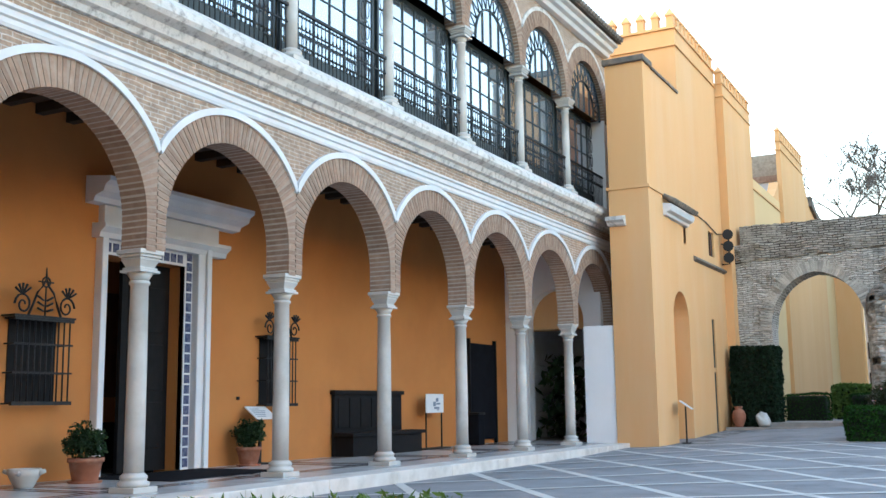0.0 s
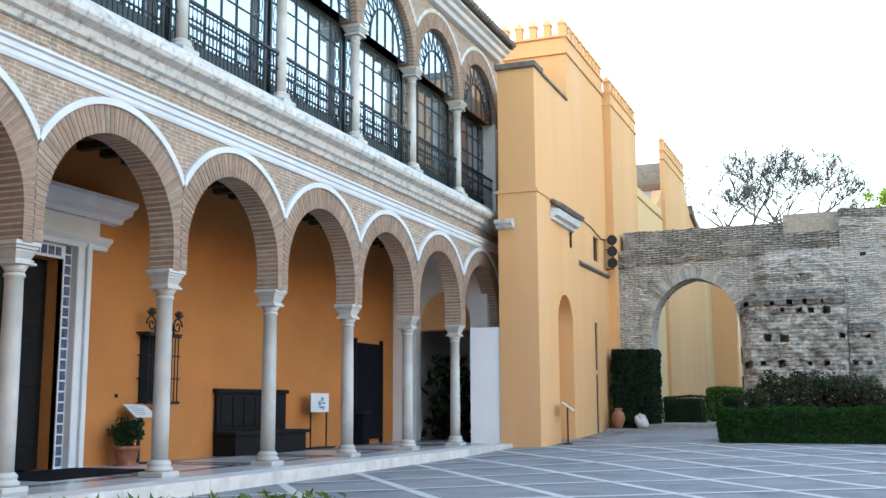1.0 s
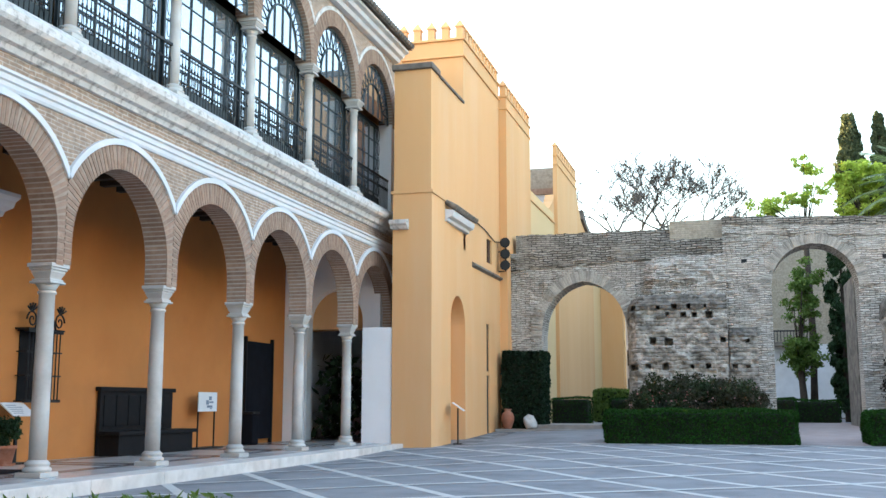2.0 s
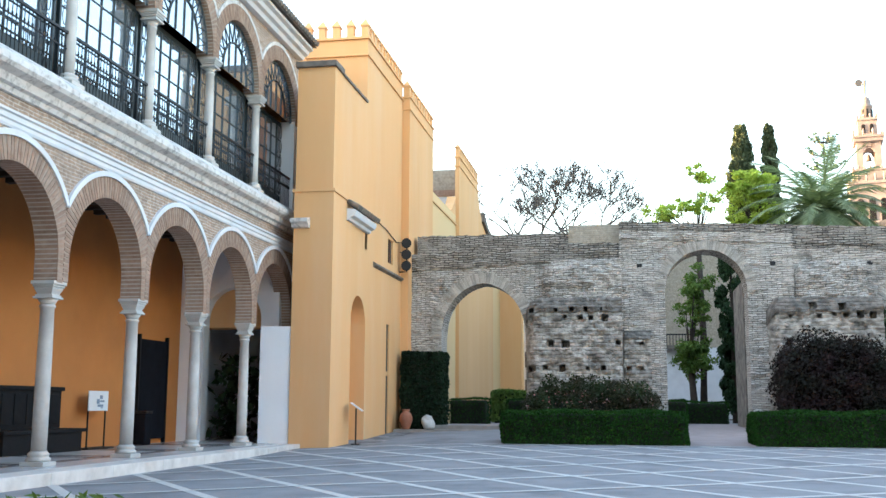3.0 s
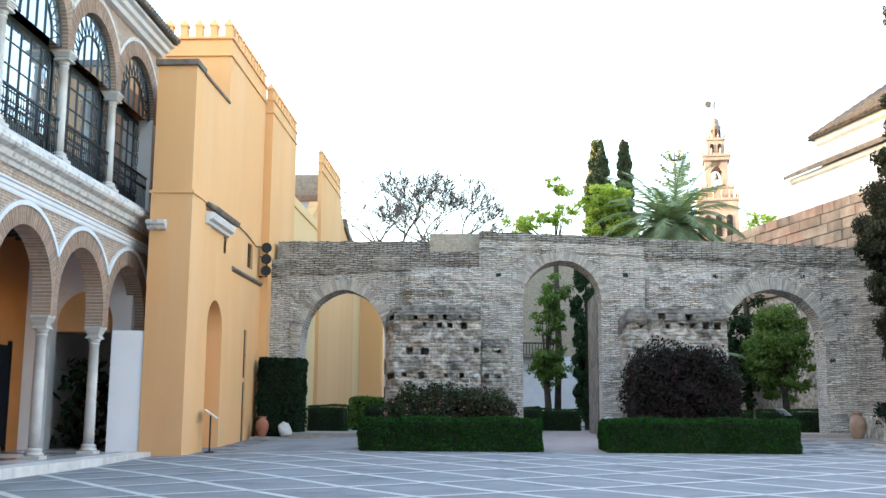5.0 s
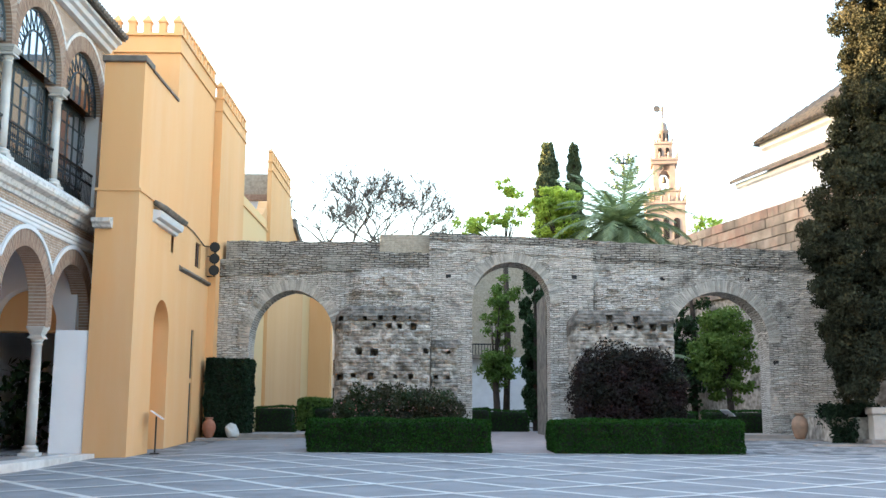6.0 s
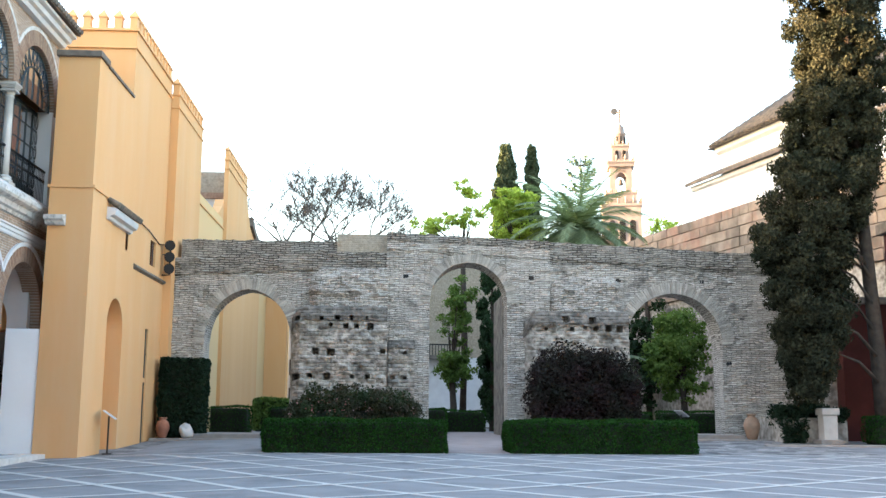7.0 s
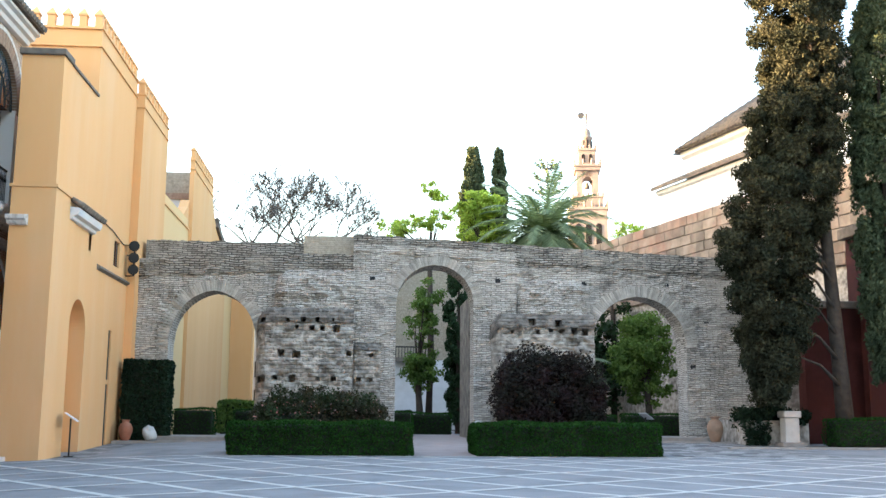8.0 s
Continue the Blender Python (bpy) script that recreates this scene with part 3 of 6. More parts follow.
part("inner_room", box(bmesh.new(), XW - 5.0, 9.0, 0, XW - 4.8, 17.0, 6.0), OCHRE_IN, gal, "orange wall of the room behind the doorway")
# sides, ceiling and floor of the room get its shade as near-black colour
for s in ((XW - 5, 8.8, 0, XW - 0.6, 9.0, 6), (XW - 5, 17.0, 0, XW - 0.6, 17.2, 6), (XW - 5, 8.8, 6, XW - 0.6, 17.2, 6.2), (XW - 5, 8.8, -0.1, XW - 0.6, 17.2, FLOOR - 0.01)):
    part("inner_room", box(bmesh.new(), *s), SHADE, gal, "room sides behind the doorway, painted dark as shade")
part("end_wall", box(bmesh.new(), XW - 0.6, 1.6, 0, XBK, 2.0, 11.6), OCHRE_IN, gal)

# the white far end of the gallery with its arched opening
endw = tagged(part("wall_gallery_end", arch_panel(bmesh.new(), -11.05, 2.8, arch_line(0.87, FLOOR, 3.45, 0.95), 5.9, 27.22, 27.62, "x"), WHITE_SKYLIT), "white end wall of the gallery with an arched opening", "wall", kind="structure")
part("reveal", soffit(bmesh.new(), -11.05, arch_line(0.87, FLOOR, 3.45, 0.95), 27.22, 27.62, "x"), WHITE_SKYLIT, endw)
part("back_room", box(bmesh.new(), -12.6, 31.8, 0, -9.2, 32.0, 6.2), WHITE_SKYLIT, endw)
part("back_room", box(bmesh.new(), -12.8, 27.65, 0, -12.6, 32.0, 6.2), WHITE_SKYLIT, endw)
part("back_room", box(bmesh.new(), -9.4, 28.42, 0, -9.2, 32.0, 6.2), WHITE_SKYLIT, endw)
part("back_room", box(bmesh.new(), -12.8, 28.42, 6.2, -9.2, 32.0, 6.4), WHITE_SKYLIT, endw)
part("white_pilaster", box(bmesh.new(), -12.44, 26.75, FLOOR, -12.1, 27.2, 6.0), WHITE_SKYLIT, endw)
part("back_floor", box(bmesh.new(), -12.6, 27.64, 0, -9.4, 32, FLOOR - 0.01), STONE, endw)

# roof of the arcade wing
roof = thing("roof", (XF, 14, 11.8), "low roof of weathered clay tiles", "roof", kind="structure")
bmr = bmesh.new()
sweep(bmr, [(-8.86, 11.80), (-8.86, 11.84), (-13.0, 13.1), (-17.5, 11.9), (-17.5, 11.7), (-13.0, 12.8)], 1.6, 27.7)
part("roof_slab", bmr, TILE, roof)
for k in range(128):
    y0 = 1.6 + k * 0.204
    bt = bmesh.new()
    tube(bt, [(-8.76, y0, 11.86), (-10.4, y0, 12.35)], 0.075, 0.075, 8)
    part("roof_tile", bt, TILE, roof)
part("rear_wall", box(bmesh.new(), -17.2, 1.6, 0, -16.8, 27.6, 11.8), OCHRE, gal)

# ---- upper gallery windows and railings ----
RX = -9.50
pane_me = mesh_of("pane", box(bmesh.new(), -0.004, -0.21, -0.245, 0.004, 0.21, 0.245), GLASS)
rnd = random.Random(5)
for yc in CENTRES:
    w = thing("window_upper", (-9.83, yc, 6.74), "tall glazed screen in a dark green frame", "window", "upper gallery windows", "structure")
    f = bmesh.new()
    for dy in (-1.45, -0.965, -0.48, 0.0, 0.48, 0.965, 1.45):
        t = 0.03 if abs(dy) in (1.45,) else 0.012
        box(f, -9.86, yc + dy - t, 6.74, -9.79, yc + dy + t, 9.40 if abs(dy) > 1 else 9.38)
    for z in (6.80, 7.32, 7.84, 8.36, 8.88, 9.36):
        t = 0.05 if z == 9.36 else 0.010
        box(f, -9.855, yc - 1.45, z - t, -9.795, yc + 1.45, z + t)
    part("window_frame", f, FRAMEM, w)
    f = bmesh.new()
    for rr in (1.28, 0.8):
        ln = arch_line(rr, 9.40, 0.05, rr * 1.05, 20)
        tube(f, [(-9.51, yc + a, b) for a, b in ln], 0.028, 0.028, 6)
    for dy in (-0.43, 0.0, 0.43):
        box(f, -9.53, yc + dy - 0.014, 9.4, -9.49, yc + dy + 0.014, 9.45 + 0.84 * math.sqrt(1 - (dy / 0.8) ** 2))
    for k in range(12):
        a0, a1 = math.pi * k / 12, math.pi * (k + 1) / 12
        p0 = (yc + 0.82 * math.cos(a0), 9.45 + 0.85 * math.sin(a0))
        p1 = (yc + 1.26 * math.cos((a0 + a1) / 2), 9.45 + 1.32 * math.sin((a0 + a1) / 2))
        p2 = (yc + 0.82 * math.cos(a1), 9.45 + 0.85 * math.sin(a1))
        tube(f, [(-9.51, *p0), (-9.51, *p1)], 0.011, 0.011, 5)
        tube(f, [(-9.51, *p1), (-9.51, *p2)], 0.011, 0.011, 5)
    part("fanlight_frame", f, FRAMEM, w, "dark frame of the fanlight with radiating bars")
    f = bmesh.new()
    pts = [(yc + a, b) for a, b in arch_line(1.28, 9.40, 0.05, 1.33, 24)]
    fa = [f.verts.new((-9.518, a, b)) for a, b in pts]
    fb = [f.verts.new((-9.524, a, b)) for a, b in pts]
    f.faces.new(fa[::-1])
    f.faces.new(fb)
    for k in range(len(pts)):
        m = (k + 1) % len(pts)
        f.faces.new((fa[k], fa[m], fb[m], fb[k]))
    bmesh.ops.recalc_face_normals(f, faces=f.faces)
    part("fanlight", f, GLASS, w)
    part("kick_panel", box(bmesh.new(), -9.80, yc - 1.44, 6.74, -9.775, yc + 1.44, 7.20), FRAMEM, w, "dark solid panel at the foot of the screen")
    for i, dy in enumerate((-1.208, -0.722, -0.24, 0.24, 0.722, 1.208)):
        for j in range(5):
            ob = new("pane", pane_me)
            ob.parent = w
            ob.matrix_parent_inverse = w.matrix_basis.inverted()
            ob.matrix_basis = pose(-9.82, yc + dy, 7.06 + 0.52 * j, 0, rnd.uniform(-0.5, 0.5), rnd.uniform(-0.6, 0.6)) @ Matrix.Diagonal((1, 1.12, 1.04, 1))
    # side ovals of wrought iron beside the columns
    f = bmesh.new()
    for s in (-1, 1):
        for j in range(6):
            zc = 7.0 + 0.42 * j
            tube(f, [(-9.77, yc + s * 1.2 + 0.07 * math.cos(2 * math.pi * k / 10), zc + 0.19 * math.sin(2 * math.pi * k / 10)) for k in range(11)], 0.01, 0.01, 5)
    part("scroll_bars", f, IRON, w, "wrought iron ovals beside the panes")
    r = thing("railing", (RX, yc, 6.74), "black iron balcony railing with close balusters", "railing", "upper gallery railings")
    f = bmesh.new()
    for z, t in ((6.82, 0.015), (7.42, 0.012), (7.72, 0.025)):
        box(f, RX - t, yc - BAY / 2 + 0.12, z - t, RX + t, yc + BAY / 2 - 0.12, z + t)
    part("rail", f, IRON, r)
    f = bmesh.new()
    for k in range(25):
        y0 = yc - 1.38 + k * 0.115
        tube(f, [(RX, y0, 6.75), (RX, y0, 7.72)], 0.009, 0.009, 5)
        lathe(f, [(0.01, 7.40), (0.02, 7.43), (0.02, 7.47), (0.01, 7.50)], RX, y0, 6)
    tagged(part("balustrade", f, IRON, r), kind="stuff")

# ---- ochre tower and palace wing beside the arcade ----
TX = -7.70
tower = tagged(part("wall_tower", box(bmesh.new(), -8.80, 25.80, -0.2, TX + 0.03, 27.76, 7.03), OCHRE), "tall plain ochre-yellow plastered tower wing", "wall", kind="structure")
part("wall_panel", box(bmesh.new(), -8.78, 25.82, 7.03, TX, 29.36, 10.55), OCHRE, tower)
nl = arch_line(0.85, -0.1, 3.58, 0.9)
part("wall_panel", arch_panel(bmesh.new(), 28.68, 1.84, nl, 7.03, TX, TX - 0.6), OCHRE, tower)
part("niche", soffit(bmesh.new(), 28.68, nl, TX, TX - 0.6), OCHRE, tower)
part("niche_back", box(bmesh.new(), TX - 0.9, 27.45, -0.2, TX - 0.6, 29.9, 5.5), OCHRE, tower)
part("wall_panel", box(bmesh.new(), -9.3, 29.60, -0.2, TX, 32.32, 5.9), OCHRE, tower)
part("wall_panel", box(bmesh.new(), -9.3, 32.70, -0.2, TX, 36.2, 5.9), OCHRE, tower)
part("wall_panel", box(bmesh.new(), -9.3, 32.32, 3.82, TX, 32.70, 5.9), OCHRE, tower)
part("wall_panel", box(bmesh.new(), TX - 0.04, 32.32, 2.12, TX - 0.02, 32.70, 2.26), OCHRE, tower)
# shallow near-black backing paints the slit's inner shade
part("wall_panel", box(bmesh.new(), -9.3, 32.32, -0.2, TX - 0.05, 32.70, 3.82), SHADE, tower, "slit window backed by a panel painted shade-dark")
part("slit_bars", box(box(bmesh.new(), TX - 0.045, 32.49, 2.26, TX - 0.03, 32.52, 3.82), TX - 0.045, 32.32, 3.0, TX - 0.03, 32.7, 3.03), IRON, tower)
part("wall_panel", box(bmesh.new(), -9.3, 29.34, 5.9, TX, 32.40, 7.03), OCHRE, tower)
part("wall_panel", box(bmesh.new(), -9.3, 33.15, 5.9, TX, 36.2, 7.03), OCHRE, tower)
part("wall_panel", box(bmesh.new(), -9.3, 32.40, 6.72, TX, 33.15, 7.03), OCHRE, tower)
# near-black backing just behind the face paints the window's depth in shade
part("window_recess", box(bmesh.new(), -9.3, 32.40, 5.9, TX - 0.07, 33.15, 6.72), SHADE, tower, "small window backed by a panel painted shade-dark")
part("window_frame", box(box(bmesh.new(), TX - 0.06, 32.40, 5.9, TX - 0.03, 32.50, 6.72), TX - 0.06, 32.75, 5.9, TX - 0.03, 32.83, 6.72), BROWNWOOD, tower)
part("wall_body", box(bmesh.new(), -14.5, 29.36, 7.03, TX, 34.4, 12.68), OCHRE, tower)
part("string_course", box(bmesh.new(), -14.55, 29.30, 12.08, TX + 0.05, 34.4, 12.14, 0.012), OCHRE, tower)
part("parapet_band", box(bmesh.new(), -14.56, 29.29, 12.64, TX + 0.05, 34.4, 12.72), OCHRE, tower)
part("block_coping", box(bmesh.new(), -8.84, 25.72, 10.55, TX + 0.06, 26.6, 10.72, 0.02), GREYCAP, tower, "grey weathered coping")
part("block_coping", box(bmesh.new(), TX - 0.2, 26.6, 10.53, TX + 0.05, 29.34, 10.60), GREYCAP, tower, "grey weathered coping")
part("plinth_line", box(bmesh.new(), -8.85, 25.76, 6.98, TX + 0.07, 27.3, 7.06), OCHRE, tower)
mer = bmesh.new()
box(mer, -0.115, -0.115, 0, 0.115, 0.115, 0.27, 0.012)
box(mer, -0.14, -0.14, 0.27, 0.14, 0.14, 0.31)
tip = mer.verts.new((0, 0, 0.50))
cs = [mer.verts.new((sx * 0.14, sy * 0.14, 0.31)) for sx, sy in ((-1, -1), (1, -1), (1, 1), (-1, 1))]
for k in range(4):
    mer.faces.new((cs[k], cs[(k + 1) % 4], tip))
mer.faces.new(cs[::-1])
mer_me = mesh_of("merlon", mer, OCHRE)


def merlon(x, y, z, s=1.0, sy=1.0):
    ob = new("merlon", mer_me)
    ob.parent = tower
    ob.matrix_basis = Matrix.Translation((x, y, z)) @ Matrix.Diagonal((s, s * sy, s * 1.28, 1))


for k in range(14):
    merlon(TX - 0.12 - 0.47 * k, 29.45, 12.72)
for k in range(1, 11):
    merlon(TX - 0.12, 29.45 + 0.47 * k, 12.72, 1.0, 1.15)
part("wall_body", box(bmesh.new(), -14.0, 34.42, 0.0, TX + 0.27, 38.9, 12.25), OCHRE, tower)
part("parapet_band", box(bmesh.new(), -14.05, 34.38, 12.20, TX + 0.31, 38.92, 12.27, 0.012), OCHRE, tower)
part("string_course", box(bmesh.new(), -14.05, 34.38, 11.74, TX + 0.31, 38.92, 11.80, 0.012), OCHRE, tower)
for k in range(9):
    merlon(TX + 0.14, 34.55 + 0.52 * k, 12.27, 1.0, 1.25)
part("wall_body", box(bmesh.new(), TX - 0.4, 38.9, 0.0, TX, 46.0, 9.95), CREAM, tower)
part("wall_coping", box(bmesh.new(), TX - 0.45, 38.9, 9.50, TX + 0.05, 46.0, 9.56), OCHRE, tower)
part("wall_body", sweep(bmesh.new(), [(44.4, 9.9), (46.0, 9.9), (46.0, 10.9), (45.6, 10.5), (45.0, 10.15)], TX - 0.42, TX - 0.002, "x"), OCHRE, tower)
part("wall_body", box(bmesh.new(), TX - 0.04, 46.0, 0.0, TX + 0.16, 52.0, 12.95), OCHRE, tower)
part("parapet_band", box(bmesh.new(), TX - 0.06, 45.95, 12.76, TX + 0.20, 52.0, 12.83), OCHRE, tower)
part("parapet_band", box(bmesh.new(), TX - 0.06, 45.95, 12.33, TX + 0.20, 52.0, 12.39), OCHRE, tower)
for k in range(10):
    merlon(TX + 0.06, 46.2 + 0.62 * k, 12.95, 0.85, 1.9)
sl = bmesh.new()
sweep(sl, [(52.0, 0), (52.0, 12.3), (52.3, 11.9), (52.9, 11.4), (53.6, 11.0), (55.0, 10.6), (58, 10.2), (58, 0)], TX - 0.2, TX + 0.158, "x")
part("wall_body", sl, OCHRE, tower)
part("wall_coping", sweep(bmesh.new(), [(53.4, 11.0), (53.5, 11.5), (55.0, 10.95), (58.2, 10.5), (58, 10.2), (55.0, 10.62)], TX - 0.3, TX + 0.3, "x"), GREYCAP, tower, "grey tile coping")
part("cornice_return", sweep(bmesh.new(), [(25.8, 5.96), (25.66, 5.98), (25.62, 6.06), (25.52, 6.10), (25.50, 6.20), (25.8, 6.26)], -8.82, -8.33, "x"), CORNICE, tower, "weathered stub of the cornice on the tower")
# unseen masses added west of the arcade, sized to block the low sun
mass_w = thing("palace_wing", (-24, 45, 0), "unseen ochre masses added to block the low sun", "building")
part("wall", box(bmesh.new(), -30, 27.9, 0, -18, 38, 16.0), OCHRE, mass_w)
part("wall", box(bmesh.new(), -34, 38, 0, -24, 76, 24.0), OCHRE, mass_w)
# small house behind the low parapet
ph = thing("rear_house", (-10.6, 52, 0), "white house top with brick band and stone parapet", "house")
part("wall", box(bmesh.new(), -12.5, 50.0, 0, -8.2, 54, 11.75), WHITE, ph)
part("band", box(bmesh.new(), -12.5, 49.9, 11.75, -8.2, 54, 12.05), BRICK_P, ph, "brick band")
part("parapet", box(bmesh.new(), -12.5, 49.95, 12.05, -8.2, 54, 13.12), PALEBRICK, ph, "grey stone parapet")
# pent roof on the tower
pent = thing("pent_roof", (TX, 29, 7.1), "short tiled pent roof with a white moulded eave", "roof")
part("eave", sweep(bmesh.new(), [(TX, 6.40), (TX + 0.10, 6.42), (TX + 0.12, 6.50), (TX + 0.24, 6.54), (TX + 0.28, 6.64), (TX + 0.28, 6.72), (TX, 6.76)], 27.15, 29.65), WHITE, pent)
for k in range(13):
    y0 = 27.2 + 0.2 * k
    part("roof_tile", tube(bmesh.new(), [(TX + 0.38, y0, 6.78), (TX - 0.02, y0, 7.0)], 0.08, 0.075, 8), TILE, pent)
part("ledge", sweep(bmesh.new(), [(TX, 5.48), (TX + 0.10, 5.54), (TX + 0.10, 5.60), (TX, 5.66)], 30.4, 36.0), GREYCAP, tower, "weathered ledge")
cab = bmesh.new()
tube(cab, [(TX + 0.03, 30.9, 7.0), (TX + 0.03, 32.0, 6.95), (TX + 0.03, 33.5, 6.75), (TX + 0.03, 34.6, 6.9), (TX + 0.03, 34.9, 6.2), (TX + 0.03, 35.0, 5.7)], 0.018, 0.018, 5)
tagged(part("cable", cab, DARKWOOD), "black cable run along the tower face", "cable")
# stacked floodlights
fl = thing("floodlight_stack", (TX + 0.3, 33.6, 5.75), "stack of three black floodlights on a bracket", "floodlight")
part("bracket", tube(tube(bmesh.new(), [(TX, 34.2, 5.8), (TX + 0.25, 34.2, 5.8), (TX + 0.25, 34.2, 6.95)], 0.03, 0.03, 6), [(TX, 34.2, 6.5), (TX + 0.25, 34.2, 6.5)], 0.02, 0.02, 6), IRON, fl)
for z in (6.0, 6.4, 6.8):
    b = bmesh.new()
    tube(b, [(TX + 0.28, 34.2, z), (TX + 0.30, 33.98, z - 0.02), (TX + 0.31, 33.86, z - 0.03)], 0.13, 0.18, 12)
    lamp = part("lamp", b, IRON, fl)
    part("lens", tube(bmesh.new(), [(TX + 0.31, 33.862, z - 0.03), (TX + 0.311, 33.852, z - 0.031)], 0.15, 0.14, 12), SHADE, lamp, "lamp glass")

# ---- ruined wall ----
WY, WT = 35.0, 1.1
G35 = 0.43


def wall_top(x):
    """Ragged top of the lower brick wall."""
    z = 6.52 + 0.28 * max(0.0, min(1.0, (x + 7.7) / 6.0))
    if x > -0.05:
        z = 7.50 - 0.045 * x
    if x > 5.7:
        z = 7.26 - 0.045 * (x - 5.7)
    return z + 0.05 * noise.noise(Vector((x * 2.3, 0, 0))) + 0.03 * noise.noise(Vector((x * 9, 3, 0)))


def wall_face(x, z):
    """How far the face stands in front of the wall's plane."""
    d = 0.05 * noise.noise(Vector((x * 1.3, 7, z * 1.5))) + 0.035 * noise.noise(Vector((x * 4.1, 3, z * 5.0))) + 0.012 * noise.noise(Vector((x * 11, 1, z * 19)))
    r = math.floor(z / 0.088)
    c = math.floor(x / 0.30 + 0.37 * (r % 2) + 0.2 * math.sin(r * 1.7))
    d += 0.020 * noise.cell(Vector((c + 0.5, r + 0.5, 4.5))) - (0.016 if (z / 0.088) % 1.0 < 0.28 else 0.0)
    if noise.noise(Vector((x * 0.8, 11, z * 0.9))) > 0.33:
        d -= 0.05 + 0.05 * noise.noise(Vector((x * 6, 2, z * 6)))
    if -0.05 < x < 5.7:
        d += 0.16 if z > 3.6 or x > 0.95 else 0.10
    if z > wall_top(x) - 0.62:
        d += 0.05
    return d


ARCHES = [(-4.83, 1.50, 3.55, 1.90), (2.82, 1.36, 5.05, 1.40), (10.10, 1.72, 3.70, 1.76)]   # middle, half width, springing, rise


def arch_at(a, x):
    xc, h, zs, r = a
    u = min(1.0, abs(x - xc) / h)
    point = 0.10 * (1 - u) if a[0] < 0 else 0.0
    return zs + r * math.sqrt(max(0.0, 1 - u * u)) * (1 - point * u) + 0.02 * noise.noise(Vector((x * 6, 0, 9)))


ruin = tagged(part("wall_ruin", box(bmesh.new(), -7.6, WY + 0.25, -0.2, -6.5, WY + WT - 0.1, 6.2), RUBBLE), "old ruined brick wall with three arches, grey and stained", "wall", kind="structure")


def wall_segment(x0, x1, bottom, top, face, y0, thick, material, name="masonry", step=0.10, rows=210, parent=None, label=""):
    nx = max(3, int((x1 - x0) / step))
    v, f = [], []
    for i in range(nx + 1):
        x = x0 + (x1 - x0) * i / nx
        b, t = bottom(x), top(x)
        for j in range(rows + 1):
            z = b + (t - b) * j / rows
            v.append((x, y0 - face(x, z), z))
    n1 = rows + 1
    for i in range(nx):
        for j in range(rows):
            f.append([i * n1 + j, (i + 1) * n1 + j, (i + 1) * n1 + j + 1, i * n1 + j + 1])
    base = len(v)
    for i in range(nx + 1):
        x = x0 + (x1 - x0) * i / nx
        v += [(x, y0 + thick, bottom(x)), (x, y0 + thick, top(x))]
    for i in range(nx):
        a, c = base + 2 * i, base + 2 * i + 2
        f.append([c, a, a + 1, c + 1])                                   # back
        f.append([i * n1, a, c, (i + 1) * n1])                           # underside
        f.append([i * n1 + rows, (i + 1) * n1 + rows, c + 1, a + 1])     # top
    for i in (0, nx):
        f.append([i * n1 + j for j in range(rows + 1)] + [base + 2 * i + 1, base + 2 * i])
    return raw(name, v, f, material, parent or ruin, label, smooth=False)


edge = -7.75
RUIN_D = brickmat("blackened_brick", (0.25, 0.222, 0.192), (0.44, 0.40, 0.35), (0.085, 0.075, 0.065), 0.34, 0.080, 0.020, "x", stain=(0.46, 0.42, 0.365), stain_amount=0.6, stain_scale=0.8, soot=(0.06, 0.054, 0.048), bump=1.0, wob=0.05)
# darker rubble with shade put into its colour, for mass tops and passage jamb
DARKRUB = mat("shade_painted_rubble", (0.25, 0.22, 0.19), (0.10, 0.09, 0.078), 0.95, 4.0, 24, 0.9, stain=(0.36, 0.32, 0.275), stain_scale=1.6, stain_amount=0.6)


def band_low(x):
    """Foot of the blackened upper courses."""
    d = 0.62 + 0.12 * noise.noise(Vector((x * 0.7, 3, 1))) if x < -0.05 else (0.28 if x < 5.7 else 0.75 + 0.2 * noise.noise(Vector((x * 0.6, 3, 1))))
    return wall_top(x) - d


def masonry(x0, x1, bottom, **kw):
    wall_segment(x0, x1, bottom, band_low, wall_face, WY, WT, RUIN, **kw)
    wall_segment(x0, x1, band_low, wall_top, lambda x, z: wall_face(x, z) + 0.02, WY, WT, RUIN_D, "blackened_courses", step=0.08, rows=24)


cuts = (-0.05, 5.7)
for a in ARCHES:
    xs = [edge] + [c for c in cuts if edge < c < a[0] - a[1]] + [a[0] - a[1]]
    for x0, x1 in zip(xs, xs[1:]):
        masonry(x0 + 0.0005, x1 - 0.0005, lambda x: -0.1)
    masonry(a[0] - a[1], a[0] + a[1], lambda x, a=a: arch_at(a, x), step=0.06, rows=80)
    edge = a[0] + a[1]
masonry(edge, 15.2, lambda x: -0.1)
# deeper passage of the middle arch; its jamb's shade is painted as darker rubble
part("passage_jamb", box(bmesh.new(), 4.14, WY + WT - 0.05, -0.1, 4.9, WY + 4.4, 5.5), DARKRUB, ruin, "inner jamb of the passage, shade painted into its colour")
part("passage_vault", box(bmesh.new(), 4.3, WY + WT, 5.0, 5.6, WY + 2.2, 7.0), RUBBLE, ruin)


